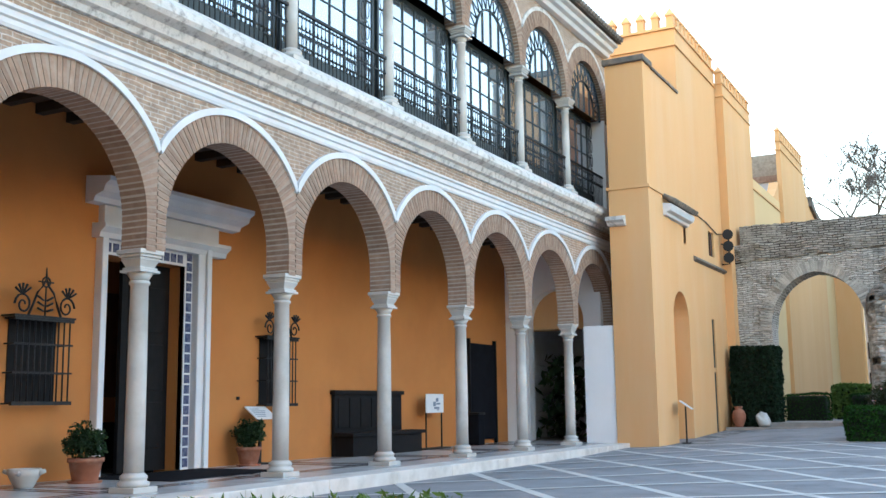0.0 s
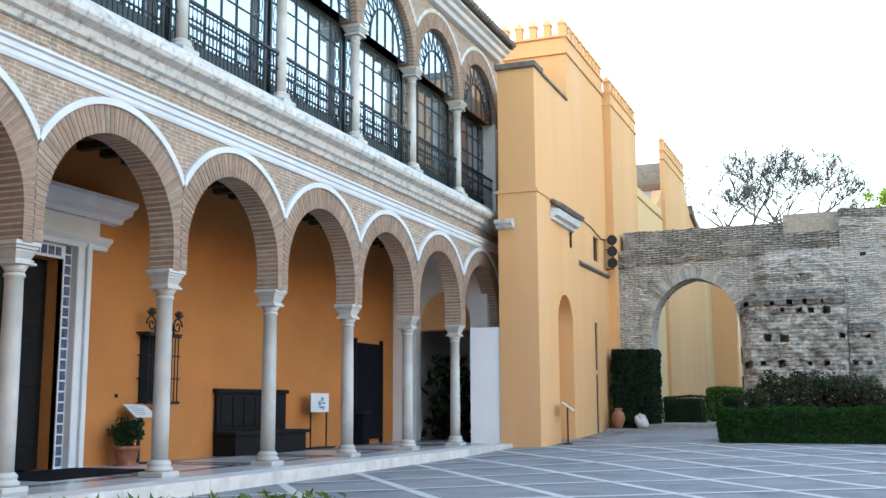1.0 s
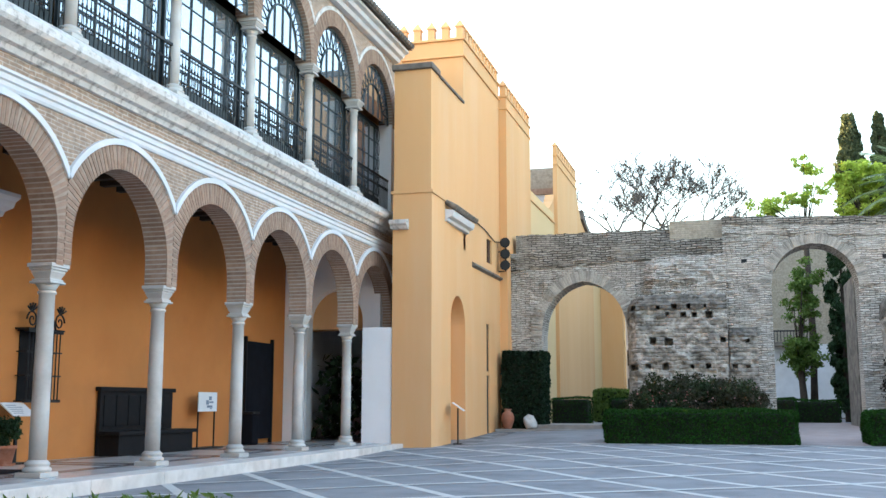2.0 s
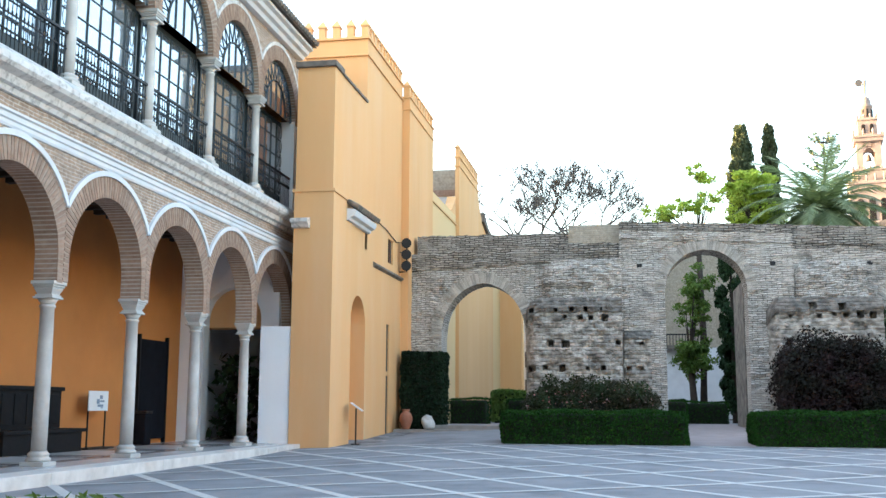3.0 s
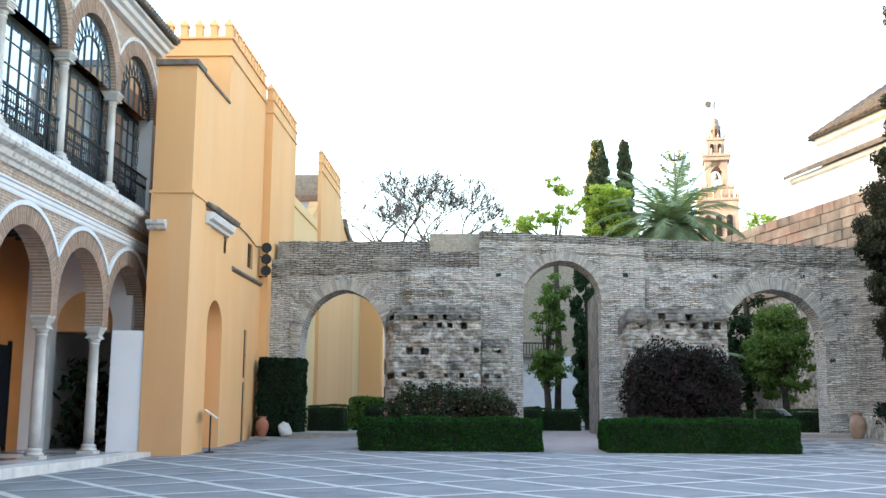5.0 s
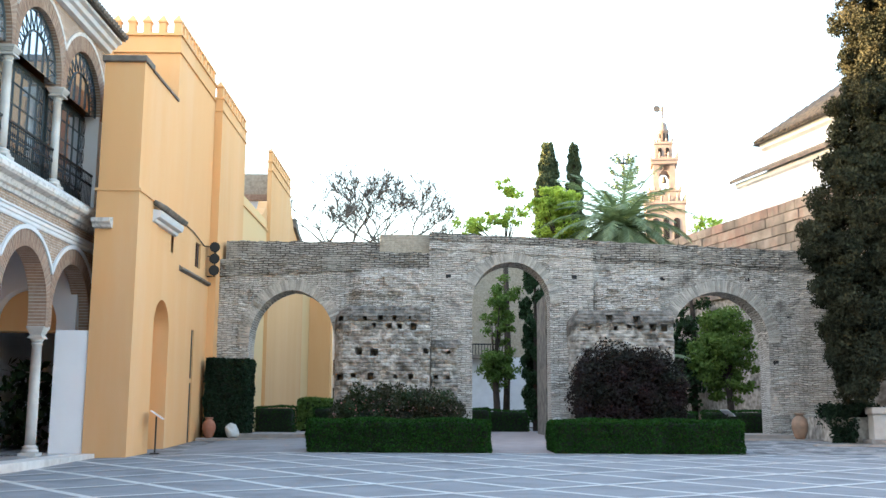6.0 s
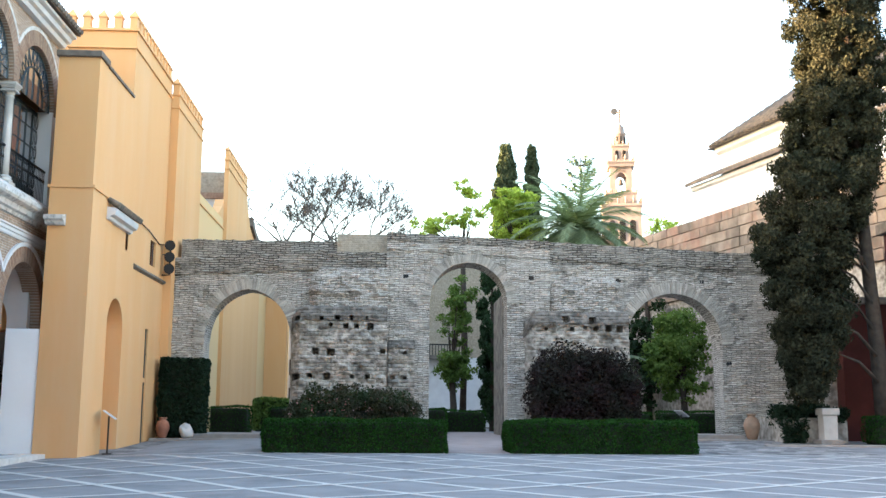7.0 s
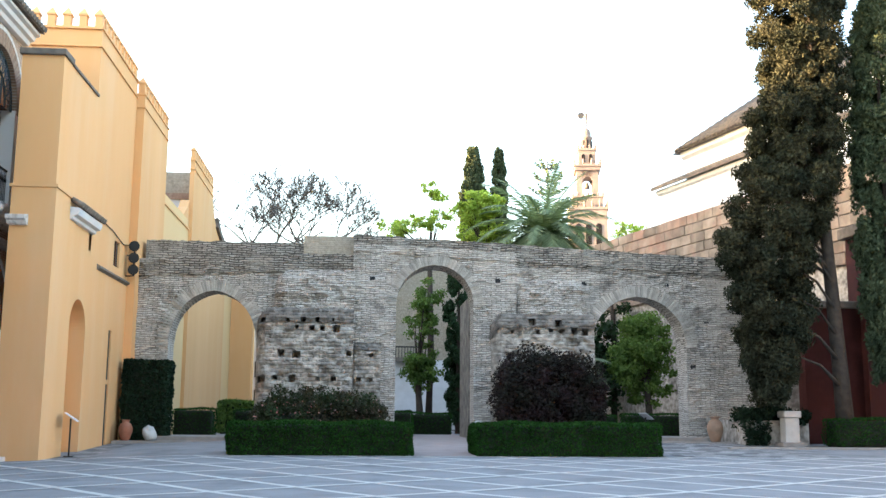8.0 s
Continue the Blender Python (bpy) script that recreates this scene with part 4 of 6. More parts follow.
# voussoir rings
def voussoirs(a, depth, count, label):
    xc, h, zs, r = a
    for k in range(count):
        u = math.pi * (k + 0.5) / count
        x = xc + h * math.cos(u)
        b = bmesh.new()
        w = math.pi * (h + r) / 2 / count * 0.47
        box(b, 0.0, -w, -0.06, depth * (0.9 + 0.2 * ((k * 7) % 5) / 5), w, 0.5, 0.008)
        zz = arch_at(a, x)
        nrm = math.atan2(math.sin(u) / r, math.cos(u) / h)
        ob = part("voussoir", b, RUIN_V, ruin)
        ob.matrix_basis = Matrix.Translation((x, WY - wall_face(x, zz + 0.2) - 0.004, zz)) @ Matrix.Rotation(-nrm, 4, "Y") @ Matrix.Rotation(math.radians(90), 4, "X") @ Matrix.Diagonal((1, 1, -1, 1))


RUIN_V = mat("voussoir_brick", (0.50, 0.46, 0.405), (0.38, 0.345, 0.30), 0.95, 5, 40, 0.7, obj=0.22, stain=(0.2, 0.19, 0.175), stain_scale=1.5, stain_amount=0.5)
voussoirs(ARCHES[0], 0.40, 62, "")
voussoirs(ARCHES[1], 0.34, 66, "")
voussoirs(ARCHES[2], 0.42, 70, "")


# rear upper courses, pale rebuilt block, and the rough buttress masses
def rear_top(x):
    return 7.24 + 0.05 * noise.noise(Vector((x * 2, 5, 0))) + 0.04 * noise.noise(Vector((x * 7, 1, 0)))


wall_segment(-7.30, -1.80, lambda x: 6.2, rear_top, lambda x, z: 0.05 * noise.noise(Vector((x * 3, z * 4, 2))), WY + 0.35, 0.7, RUIN_D, "upper_courses", rows=16)
wall_segment(-1.82, -0.02, lambda x: 6.2, lambda x: 7.47, lambda x, z: 0.015 * noise.noise(Vector((x * 3, z * 4, 2))), WY + 0.12, 0.9, PALEBRICK, "rebuilt_block", rows=14, label="paler rebuilt brick block")
HOLES = []
rh = random.Random(11)


def mass(x0, x1, ztop, out, seed, round_l=0.5):
    """A rough mass of core work standing proud of the wall, with weathered courses and holes."""
    holes = []
    rr = random.Random(seed)
    for z in (2.42, 3.28, 4.14, 4.44):
        x = x0 + 0.25
        while x < x1 - 0.15:
            if z < ztop - 0.2 and rr.random() < (0.75 if z == 4.14 else 0.5):
                holes.append((x + rr.uniform(-0.06, 0.06), z + rr.uniform(-0.04, 0.04), rr.choice((0.05, 0.07, 0.07, 0.11))))
            x += rr.uniform(0.35, 0.6)

    def top(x):
        u = min(1.0, max(0.0, (x - x0) / round_l))
        return ztop - 0.45 * (1 - u) ** 2 + 0.06 * noise.noise(Vector((x * 2.5, seed, 0))) + 0.04 * noise.noise(Vector((x * 8, seed, 0)))

    def face(x, z):
        u = min(1.0, max(0.0, (x - x0) / min(0.35, round_l))) ** 0.5
        t = min(1.0, max(0.0, (top(x) - z) / 0.35)) ** 0.5
        d = out * u * (0.35 + 0.65 * t)
        d += 0.12 * noise.noise(Vector((x * 0.9, seed, z * 1.2))) + 0.11 * noise.noise(Vector((x * 2.6, seed, z * 3.4))) + 0.04 * noise.noise(Vector((x * 7, seed, z * 9)))
        r = math.floor(z / 0.13)
        c = math.floor(x / 0.27 + 0.41 * (r % 2))
        d += 0.05 * noise.cell(Vector((c + 0.5, r + 0.5, seed + 0.5))) - (0.03 if (z / 0.13) % 1.0 < 0.25 else 0.0)
        for hx, hz, hr in holes:
            if abs(x - hx) < hr and abs(z - hz) < hr:
                d -= 0.5
        return d
    return top, face


for x0, x1, zt, out, sd in ((-3.32, 0.0, 4.86, 0.75, 3), (-0.02, 0.95, 3.72, 0.42, 4), (4.75, 8.36, 4.78, 0.65, 6)):
    tp, fc = mass(x0, x1, zt, out, sd, 0.5 if x1 - x0 > 2 else 0.06)
    cut = 0.52 if x1 - x0 > 2 else 0.3
    wall_segment(x0, x1, lambda x: -0.1, lambda x: tp(x) - cut - 0.08 * noise.noise(Vector((x * 1.5, 1, 1))), fc, WY, 0.2, RUBBLE, "core_masonry", step=0.05, rows=140, label="eroded rubble core with putlog holes")
    # the darker top band stands in for the ledge's shading
    wall_segment(x0, x1, lambda x: tp(x) - cut - 0.08 * noise.noise(Vector((x * 1.5, 1, 1))), tp, lambda x, z: fc(x, z) + 0.07, WY, 0.2, DARKRUB, "core_crust", step=0.05, rows=24, label="rubble crust with ledge shade painted in")
tp, fc = mass(-2.75, 0.0, 6.2, 0.30, 8)
wall_segment(-2.75, 0.0, lambda x: 4.6, tp, fc, WY, 0.2, RUIN, "core_masonry", step=0.05, rows=40, label="eroded brick facing")
tp, fc = mass(5.70, 8.0, 6.0, 0.28, 9)
wall_segment(5.70, 8.0, lambda x: 4.3, tp, fc, WY, 0.2, RUIN, "core_masonry", step=0.05, rows=40, label="eroded brick facing")
# near-black blocks, slightly proud, paint the shade of the upper wall's putlog holes
for hx, hz in ((0.62, 5.94), (5.04, 5.95), (8.17, 5.94), (11.2, 5.92), (13.9, 5.9), (12.6, 4.6), (14.0, 4.2), (12.05, 3.0)):
    d = wall_face(hx, hz)
    part("putlog_shade_block", box(bmesh.new(), hx - 0.09, WY - d - 0.012, hz - 0.07, hx + 0.09, WY + 0.1, hz + 0.07, 0.01), SHADE, ruin, "dark block painting the shade of a putlog hole")
# steps under the side arches
steps = tagged(part("steps", box(bmesh.new(), -6.6, 33.55, 0.0, -3.0, 36.4, 0.50, 0.02), STONE), "two worn stone steps under the side arch", "steps", kind="structure")
part("step", box(bmesh.new(), -7.6, 33.05, 0.0, -3.0, 33.6, 0.36, 0.02), STONE, steps)
steps2 = tagged(part("steps", box(bmesh.new(), 8.3, 33.7, 0.0, 12.1, 36.4, 0.56, 0.02), STONE), "two worn stone steps under the far side arch", "steps", kind="structure")
part("step", box(bmesh.new(), 8.2, 33.2, 0.0, 13.2, 33.75, 0.42, 0.02), STONE, steps2)


# ---- clipped hedges and bushes ----
def hedge(x0, y0, x1, y1, z0, z1, seed, material, label, density=650, group="clipped hedges", size=0.038, name="hedge"):
    t = thing(name, ((x0 + x1) / 2, (y0 + y1) / 2, z0), label, "hedge", group)
    # plain dark box; its colour stands in for shade between the leaves
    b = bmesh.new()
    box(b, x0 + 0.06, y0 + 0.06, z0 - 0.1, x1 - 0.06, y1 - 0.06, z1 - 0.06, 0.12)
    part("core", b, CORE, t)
    g = np.random.default_rng(seed)
    pts = []
    w, d, h = x1 - x0, y1 - y0, z1 - z0
    for area, fn in ((w * h, lambda n: np.stack([g.uniform(x0, x1, n), np.full(n, y0), g.uniform(z0, z1, n)], 1)),
                     (w * d, lambda n: np.stack([g.uniform(x0, x1, n), g.uniform(y0, y1, n), np.full(n, z1)], 1)),
                     (d * h, lambda n: np.stack([np.full(n, x0), g.uniform(y0, y1, n), g.uniform(z0, z1, n)], 1)),
                     (d * h, lambda n: np.stack([np.full(n, x1), g.uniform(y0, y1, n), g.uniform(z0, z1, n)], 1))):
        pts.append(fn(int(area * density * 2.2)))
    p = np.concatenate(pts)
    # soften the box: round its long edges and give the clipped face a slow swell
    c = np.array([(x0 + x1) / 2, (y0 + y1) / 2, (z0 + z1) / 2])
    hh = np.array([w / 2, d / 2, h / 2])
    q = p - c
    r = 0.10
    lim = hh - r
    inner = np.clip(q, -lim, lim)
    inner[:, 2] = np.maximum(inner[:, 2], np.minimum(q[:, 2], 0))
    dv = q - inner
    ln = np.linalg.norm(dv, axis=1)
    k = ln > r
    dv[k] *= (r / ln[k])[:, None]
    p = c + inner + dv
    p += 0.025 * np.sin(p[:, [1, 2, 0]] * 3.1) + 0.02 * np.sin(p[:, [2, 0, 1]] * 7.3) + g.normal(0, 0.012, p.shape)
    leaves("leaves", p, size, material, t, seed)
    return t


def bush(name, x0, y0, x1, y1, z0, z1, n, per, material, size, seed, label, category="bush", r=0.34, long=1.6, fall=0.35):
    g = np.random.default_rng(seed)
    t = thing(name, ((x0 + x1) / 2, (y0 + y1) / 2, z0), label, category)
    u = g.uniform(0, 1, (n, 3))
    c = np.array([x0, y0, z0]) + u * np.array([x1 - x0, y1 - y0, z1 - z0])
    ex = np.abs(c[:, 0] - (x0 + x1) / 2) / ((x1 - x0) / 2)
    c[:, 2] = z0 + (c[:, 2] - z0) * (1 - fall * ex ** 3) * g.uniform(0.75, 1.08, n)
    # added dark box, coloured as the shaded inside of the bush
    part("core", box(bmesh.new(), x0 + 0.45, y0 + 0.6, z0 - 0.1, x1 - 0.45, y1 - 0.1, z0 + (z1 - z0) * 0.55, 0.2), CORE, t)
    leaves("leaves", clump_points(c, g.uniform(r * 0.6, r * 1.2, n), per, seed), size, material, t, seed, long)
    return t


HZ = ground_z(2, 26.5)
hedge(-3.19, 26.5, 1.66, 28.3, HZ, HZ + 0.86, 1, L_HEDGE, "dense dark green clipped box hedge on the court's edge")
hedge(3.34, 26.5, 8.36, 28.3, HZ, HZ + 0.87, 2, L_HEDGE, "dense dark green clipped box hedge on the court's edge")
gz = ground_z(0, 33)
hedge(-7.5, 33.75, -6.05, 34.75, gz, 2.95, 3, L_IVY, "square-clipped dark green ivy mass against the wall", 330, "", 0.07, "ivy_block")
bush("rose_bush", -3.0, 31.6, 0.95, 34.0, gz, 2.0, 330, 130, L_ROSE, 0.055, 4, "loose rose bushes with dark leaves and a few blooms")
gr = np.random.default_rng(8)
fl_t = thing("flowers", (-1, 31.8, 1.2), "small pink and white rose blooms", "flowers", kind="stuff")
leaves("petals", np.stack([gr.uniform(-3, 0.9, 160), gr.uniform(31.2, 32.2, 160), gr.uniform(0.9, 1.7, 160)], 1), 0.06, L_FLOWER, fl_t, 9, 1.0)
bush("purple_bush", 4.95, 32.6, 8.2, 34.4, gz, 3.2, 520, 150, L_PURP, 0.06, 5, "broad flat-topped bush of dark purple-green leaves", r=0.40, fall=0.12)
for hx, hy, w in ((-6.6, 38.5, 1.4), (-4.6, 40.5, 5.0)):
    hedge(hx - 0.1, hy, hx + w, hy + 1.2, 0.42, 1.42, int(40 + hy), L_HEDGE, "clipped green hedge in the garden beyond", 200)
hedge(-6.0, 46.0, 0.0, 47.5, 0.42, 1.8, 46, L_MID, "loose green planting in the garden beyond", 150, "", 0.12, "planting")
hedge(4.6, 38.6, 5.6, 44.0, 0.42, 1.45, 47, L_HEDGE, "clipped green hedge along the garden path", 200)
hedge(0.4, 40.0, 2.35, 52.0, 0.42, 1.4, 48, L_HEDGE, "clipped green hedge along the garden path", 150)
hedge(1.9, 43.5, 4.2, 44.6, 0.42, 1.35, 53, L_HEDGE, "clipped green hedge across the garden beyond", 250)
hedge(8.6, 39.5, 10.4, 41.0, 0.42, 1.30, 49, L_HEDGE, "clipped green hedge in the garden beyond", 200)
hedge(10.8, 39.0, 14.5, 41.0, 0.42, 1.35, 50, L_HEDGE, "clipped green hedge in the garden beyond", 200)

# ---- gallery doorway, windows and furniture ----
def ry(y):
    return y


door = thing("door_portal", (XW, 12.2, FLOOR), "classical white stone doorway with blue tile border, open and dark within", "doorway", kind="structure")
part("jamb", box(bmesh.new(), XW - 0.05, 13.20, FLOOR, XW + 0.16, 13.50, 4.05, 0.02), WHITE, door)
part("jamb", box(bmesh.new(), XW - 0.05, 10.92, FLOOR, XW + 0.16, 11.05, 4.05, 0.02), WHITE, door)
part("jamb_fillet", box(bmesh.new(), XW + 0.16, 13.38, FLOOR, XW + 0.22, 13.50, 4.05, 0.015), WHITE, door)
part("architrave", sweep(bmesh.new(), [(XW, 3.94), (XW + 0.17, 3.94), (XW + 0.20, 4.02), (XW + 0.30, 4.10), (XW + 0.30, 4.16), (XW, 4.18)], 10.82, 13.92), WHITE, door)
part("frieze", box(bmesh.new(), XW, 10.95, 4.18, XW + 0.14, 13.75, 4.48), WHITE, door)
part("cornice", sweep(bmesh.new(), [(XW, 4.48), (XW + 0.18, 4.50), (XW + 0.22, 4.58), (XW + 0.40, 4.64), (XW + 0.44, 4.74), (XW + 0.54, 4.80), (XW + 0.54, 4.87), (XW, 4.93)], 10.66, 14.30), WHITE, door)
tb = part("tile_border", box(bmesh.new(), XW - 0.10, 13.0, FLOOR, XW + 0.02, 13.20, 3.94), WHITE, door, "white-jointed border of blue glazed tiles")
part("tile_border", box(bmesh.new(), XW - 0.10, 11.05, 3.70, XW + 0.02, 13.0, 3.94), WHITE, door)
til = mesh_of("tile", box(bmesh.new(), 0, -0.065, -0.075, 0.012, 0.065, 0.075), BLUETILE)
for k in range(21):
    ob = new("tile", til)
    ob.parent = tb
    ob.matrix_basis = pose(XW + 0.018, 13.10, FLOOR + 0.12 + 0.182 * k)
for k in range(11):
    ob = new("tile", til)
    ob.parent = tb
    ob.matrix_basis = pose(XW + 0.018, 11.16 + 0.17 * k, 3.82)
leaf = part("door_leaf", box(bmesh.new(), XW - 0.42, 11.86, FLOOR, XW - 0.34, 13.02, 3.70), DARKWOOD, door, "tall dark wooden door leaf, closed")
for z in (0.5, 1.5, 2.5):
    part("panel", box(bmesh.new(), XW - 0.34, 12.0, z, XW - 0.325, 12.88, z + 0.8, 0.01), DARKWOOD, leaf)
part("lobby_wall", box(bmesh.new(), XW - 1.75, 9.02, FLOOR, XW - 1.6, 16.9, 5.9), OCHRE_IN, door, "orange wall of the lobby behind the doorway")
part("lobby_dado", box(bmesh.new(), XW - 1.6, 9.02, FLOOR, XW - 1.57, 16.9, 0.95), DARKWOOD, door, "dark dado in the lobby")
part("lobby_frame", box(bmesh.new(), XW - 1.6, 12.25, 1.4, XW - 1.56, 13.0, 3.3, 0.01), BROWNWOOD, door, "brown framed panel on the lobby wall")
part("mat", box(bmesh.new(), -12.3, 10.7, FLOOR, -10.5, 13.4, FLOOR + 0.012), BLACKFAB, door, "dark rubber mat")


def grille_window(y0, y1, z0, z1):
    """A dark window behind a projecting iron grille with a wrought crest."""
    t = thing("grille_window", (XW, (y0 + y1) / 2, z0), "dark window behind black iron grille with scrolled crest", "window", "gallery windows", "structure")
    part("shutter", box(bmesh.new(), XW - 0.02, y0 + 0.05, z0, XW + 0.02, y1 - 0.05, z1), DARKWOOD, t)
    f = bmesh.new()
    o = XW + 0.26
    for z in (z0, z0 + (z1 - z0) * 0.36, z0 + (z1 - z0) * 0.70, z1):
        tk = 0.028 if z in (z0, z1) else 0.014
        box(f, o - tk, y0 - 0.06, z - tk, o + tk, y1 + 0.06, z + tk)
        for y in (y0, y1):
            box(f, XW, y - 0.012, z - 0.012, o, y + 0.012, z + 0.012)
    n = 9
    for k in range(n + 1):
        y = y0 + (y1 - y0) * k / n
        tube(f, [(o, y, z0 - 0.03), (o, y, z1)], 0.013, 0.013, 6)
    part("grille", f, IRON, t)
    part("top_plate", box(bmesh.new(), XW, y0 - 0.08, z1 + 0.02, o + 0.04, y1 + 0.08, z1 + 0.05), IRON, t)
    f = bmesh.new()
    yc = (y0 + y1) / 2
    for s in (-1, 1):
        sp = []
        for k in range(22):
            a = k * 0.45
            r = 0.17 * (1 - k / 26)
            sp.append((o, yc + s * (0.40 + r * math.cos(a) * 0.9), z1 + 0.2 + r * math.sin(a)))
        tube(f, sp, 0.018, 0.014, 6)
        tube(f, [(o, yc + s * 0.30, z1 + 0.05), (o, yc + s * 0.22, z1 + 0.22), (o, yc + s * 0.15, z1 + 0.40), (o, yc + s * 0.05, z1 + 0.50), (o, yc, z1 + 0.62)], 0.02, 0.014, 6)
        for k in range(5):
            a = 0.5 + 0.5 * k
            tube(f, [(o, yc + s * 0.42, z1 + 0.34), (o + 0.02, yc + s * (0.42 + 0.16 * math.cos(a)), z1 + 0.36 + 0.15 * math.sin(a))], 0.012, 0.02, 5)
        for k in range(3):
            tube(f, [(o, yc + s * 0.03, z1 + 0.12 + 0.08 * k), (o, yc + s * 0.14, z1 + 0.16 + 0.09 * k)], 0.016, 0.02, 5)
    tube(f, [(o, yc + 0.075 * math.cos(k * 0.63), z1 + 0.56 + 0.075 * math.sin(k * 0.63)) for k in range(11)], 0.014, 0.014, 6)
    tube(f, [(o, yc, z1 + 0.62), (o, yc, z1 + 0.78)], 0.018, 0.008, 6)
    tube(f, [(o, yc - 0.14, z1 + 0.56), (o, yc + 0.14, z1 + 0.56)], 0.012, 0.012, 6)
    tube(f, [(o, yc, z1), (o, yc, z1 + 0.5)], 0.014, 0.012, 6)
    part("crest", f, IRON, t, "scrolled wrought iron crest with leaves")


grille_window(9.25, 10.22, 1.28, 2.52)
grille_window(15.12, 16.02, 1.23, 2.52)


def bench():
    t = thing("bench", (XW + 0.3, 19, FLOOR), "long black wooden bench with a tall panelled back", "bench")
    part("back", box(bmesh.new(), XW + 0.02, 17.66, FLOOR, XW + 0.10, 20.50, 1.46, 0.01), DARKWOOD, t)
    for k in range(6):
        part("panel", box(bmesh.new(), XW + 0.10, 17.78 + 0.45 * k, 0.72, XW + 0.12, 18.14 + 0.45 * k, 1.36, 0.006), DARKWOOD, t)
    part("top_rail", box(bmesh.new(), XW + 0.01, 17.60, 1.44, XW + 0.15, 20.56, 1.53, 0.015), DARKWOOD, t)
    part("seat", box(bmesh.new(), XW + 0.1, 17.60, 0.54, XW + 0.62, 20.75, 0.62, 0.012), DARKWOOD, t)
    part("front", box(bmesh.new(), XW + 0.1, 17.68, FLOOR, XW + 0.56, 20.65, 0.54), DARKWOOD, t)


bench()


def board_sign(y0, y1, x):
    t = thing("sign_stand", (x, (y0 + y1) / 2, FLOOR), "white plan board on a slim black stand", "sign")
    for y in (y0 + 0.05, y1 - 0.05):
        part("post", box(bmesh.new(), x - 0.015, y - 0.015, FLOOR + 0.03, x + 0.015, y + 0.015, 1.38), IRON, t)
    part("foot", box(bmesh.new(), x - 0.16, y0 - 0.15, FLOOR, x + 0.16, y1 + 0.15, FLOOR + 0.035), IRON, t)
    bd = part("board", box(bmesh.new(), x + 0.016, y0, 1.0, x + 0.035, y1, 1.46), SIGNM, t)
    for k, (a, b, c, d) in enumerate(((0.45, 0.1, 0.75, 0.16), (0.4, 0.18, 0.55, 0.30), (0.58, 0.22, 0.8, 0.27), (0.55, 0.3, 0.7, 0.4), (0.62, 0.06, 0.72, 0.09))):
        w, h = y1 - y0, 0.46
        part("print", box(bmesh.new(), x + 0.035, y0 + a * w, 1.0 + b * 0.9, x + 0.037, y0 + c * w, 1.0 + d * 0.9), INK, bd)


board_sign(21.25, 22.15, XW + 0.32)
scr = thing("screen_panel", (XW + 0.06, 25, FLOOR), "tall dark blue-black cloth screen in a frame", "screen")
part("cloth", box(bmesh.new(), XW + 0.02, 24.25, 0.24, XW + 0.08, 25.85, 2.86), BLACKFAB, scr)
for y in (24.2, 25.85):
    part("post", box(bmesh.new(), XW + 0.01, y - 0.04, FLOOR, XW + 0.10, y + 0.04, 2.98), DARKWOOD, scr)
binn = thing("litter_bin", (-12.1, 24.1, FLOOR), "dark grey upright litter bin", "bin")
part("body", box(bmesh.new(), -12.30, 23.95, FLOOR, -12.0, 24.32, 0.92, 0.03), BLACKFAB, binn)
part("lid", box(bmesh.new(), -12.32, 23.93, 0.92, -11.98, 24.34, 0.98, 0.02), IRON, binn)


def pot_plant(x, y, r, h, seed):
    t = thing("potted_plant", (x, y, FLOOR), "round clipped green shrub in a terracotta pot", "plant", "potted shrubs")
    part("pot", lathe(bmesh.new(), [(r * 0.72, FLOOR + 0.02), (r * 0.74, FLOOR + 0.04), (r * 0.95, FLOOR + h * 0.82), (r * 1.05, FLOOR + h * 0.83), (r * 1.05, FLOOR + h), (r * 0.9, FLOOR + h), (r * 0.88, FLOOR + h - 0.04)], x, y, 24), TERRA, t)
    part("saucer", lathe(bmesh.new(), [(r * 0.95, FLOOR + 0.0), (r * 1.0, FLOOR + 0.03), (r * 0.8, FLOOR + 0.03)], x, y, 24), TERRA, t)
    part("stem", tube(bmesh.new(), [(x, y, FLOOR + h - 0.1), (x, y, FLOOR + h + 0.2)], 0.025, 0.02, 6), BARK, t)
    g = np.random.default_rng(seed)
    c = np.array([x, y, FLOOR + h + 0.24]) + clump_points([(0, 0, 0)], [(0.30, 0.30, 0.24)], 60, seed, 0.2)
    leaves("leaves", clump_points(c, [0.11] * 60, 70, seed), 0.032, L_DARK, t, seed)


pot_plant(-11.62, 10.10, 0.25, 0.36, 21)
pot_plant(-12.05, 14.40, 0.23, 0.34, 22)
bowl = thing("stone_bowl", (-11.72, 9.1, FLOOR), "small white marble mortar with lugs", "bowl")
part("bowl", lathe(bmesh.new(), [(0.12, FLOOR), (0.14, FLOOR + 0.03), (0.21, FLOOR + 0.16), (0.23, FLOOR + 0.26), (0.19, FLOOR + 0.26), (0.16, FLOOR + 0.16)], -11.72, 9.1, 20), MARBLE, bowl)
for a in range(4):
    c, s = math.cos(a * 1.57 + 0.5), math.sin(a * 1.57 + 0.5)
    part("lug", tube(bmesh.new(), [(-11.72 + 0.2 * c, 9.1 + 0.2 * s, FLOOR + 0.20), (-11.72 + 0.29 * c, 9.1 + 0.29 * s, FLOOR + 0.23)], 0.04, 0.03, 8), MARBLE, bowl)
sw = thing("wall_switch", (XW, 14.55, 1.36), "small grey wall plate", "switch")
part("plate", box(bmesh.new(), XW, 14.5, 1.33, XW + 0.02, 14.58, 1.39, 0.004), DARKWOOD, sw)


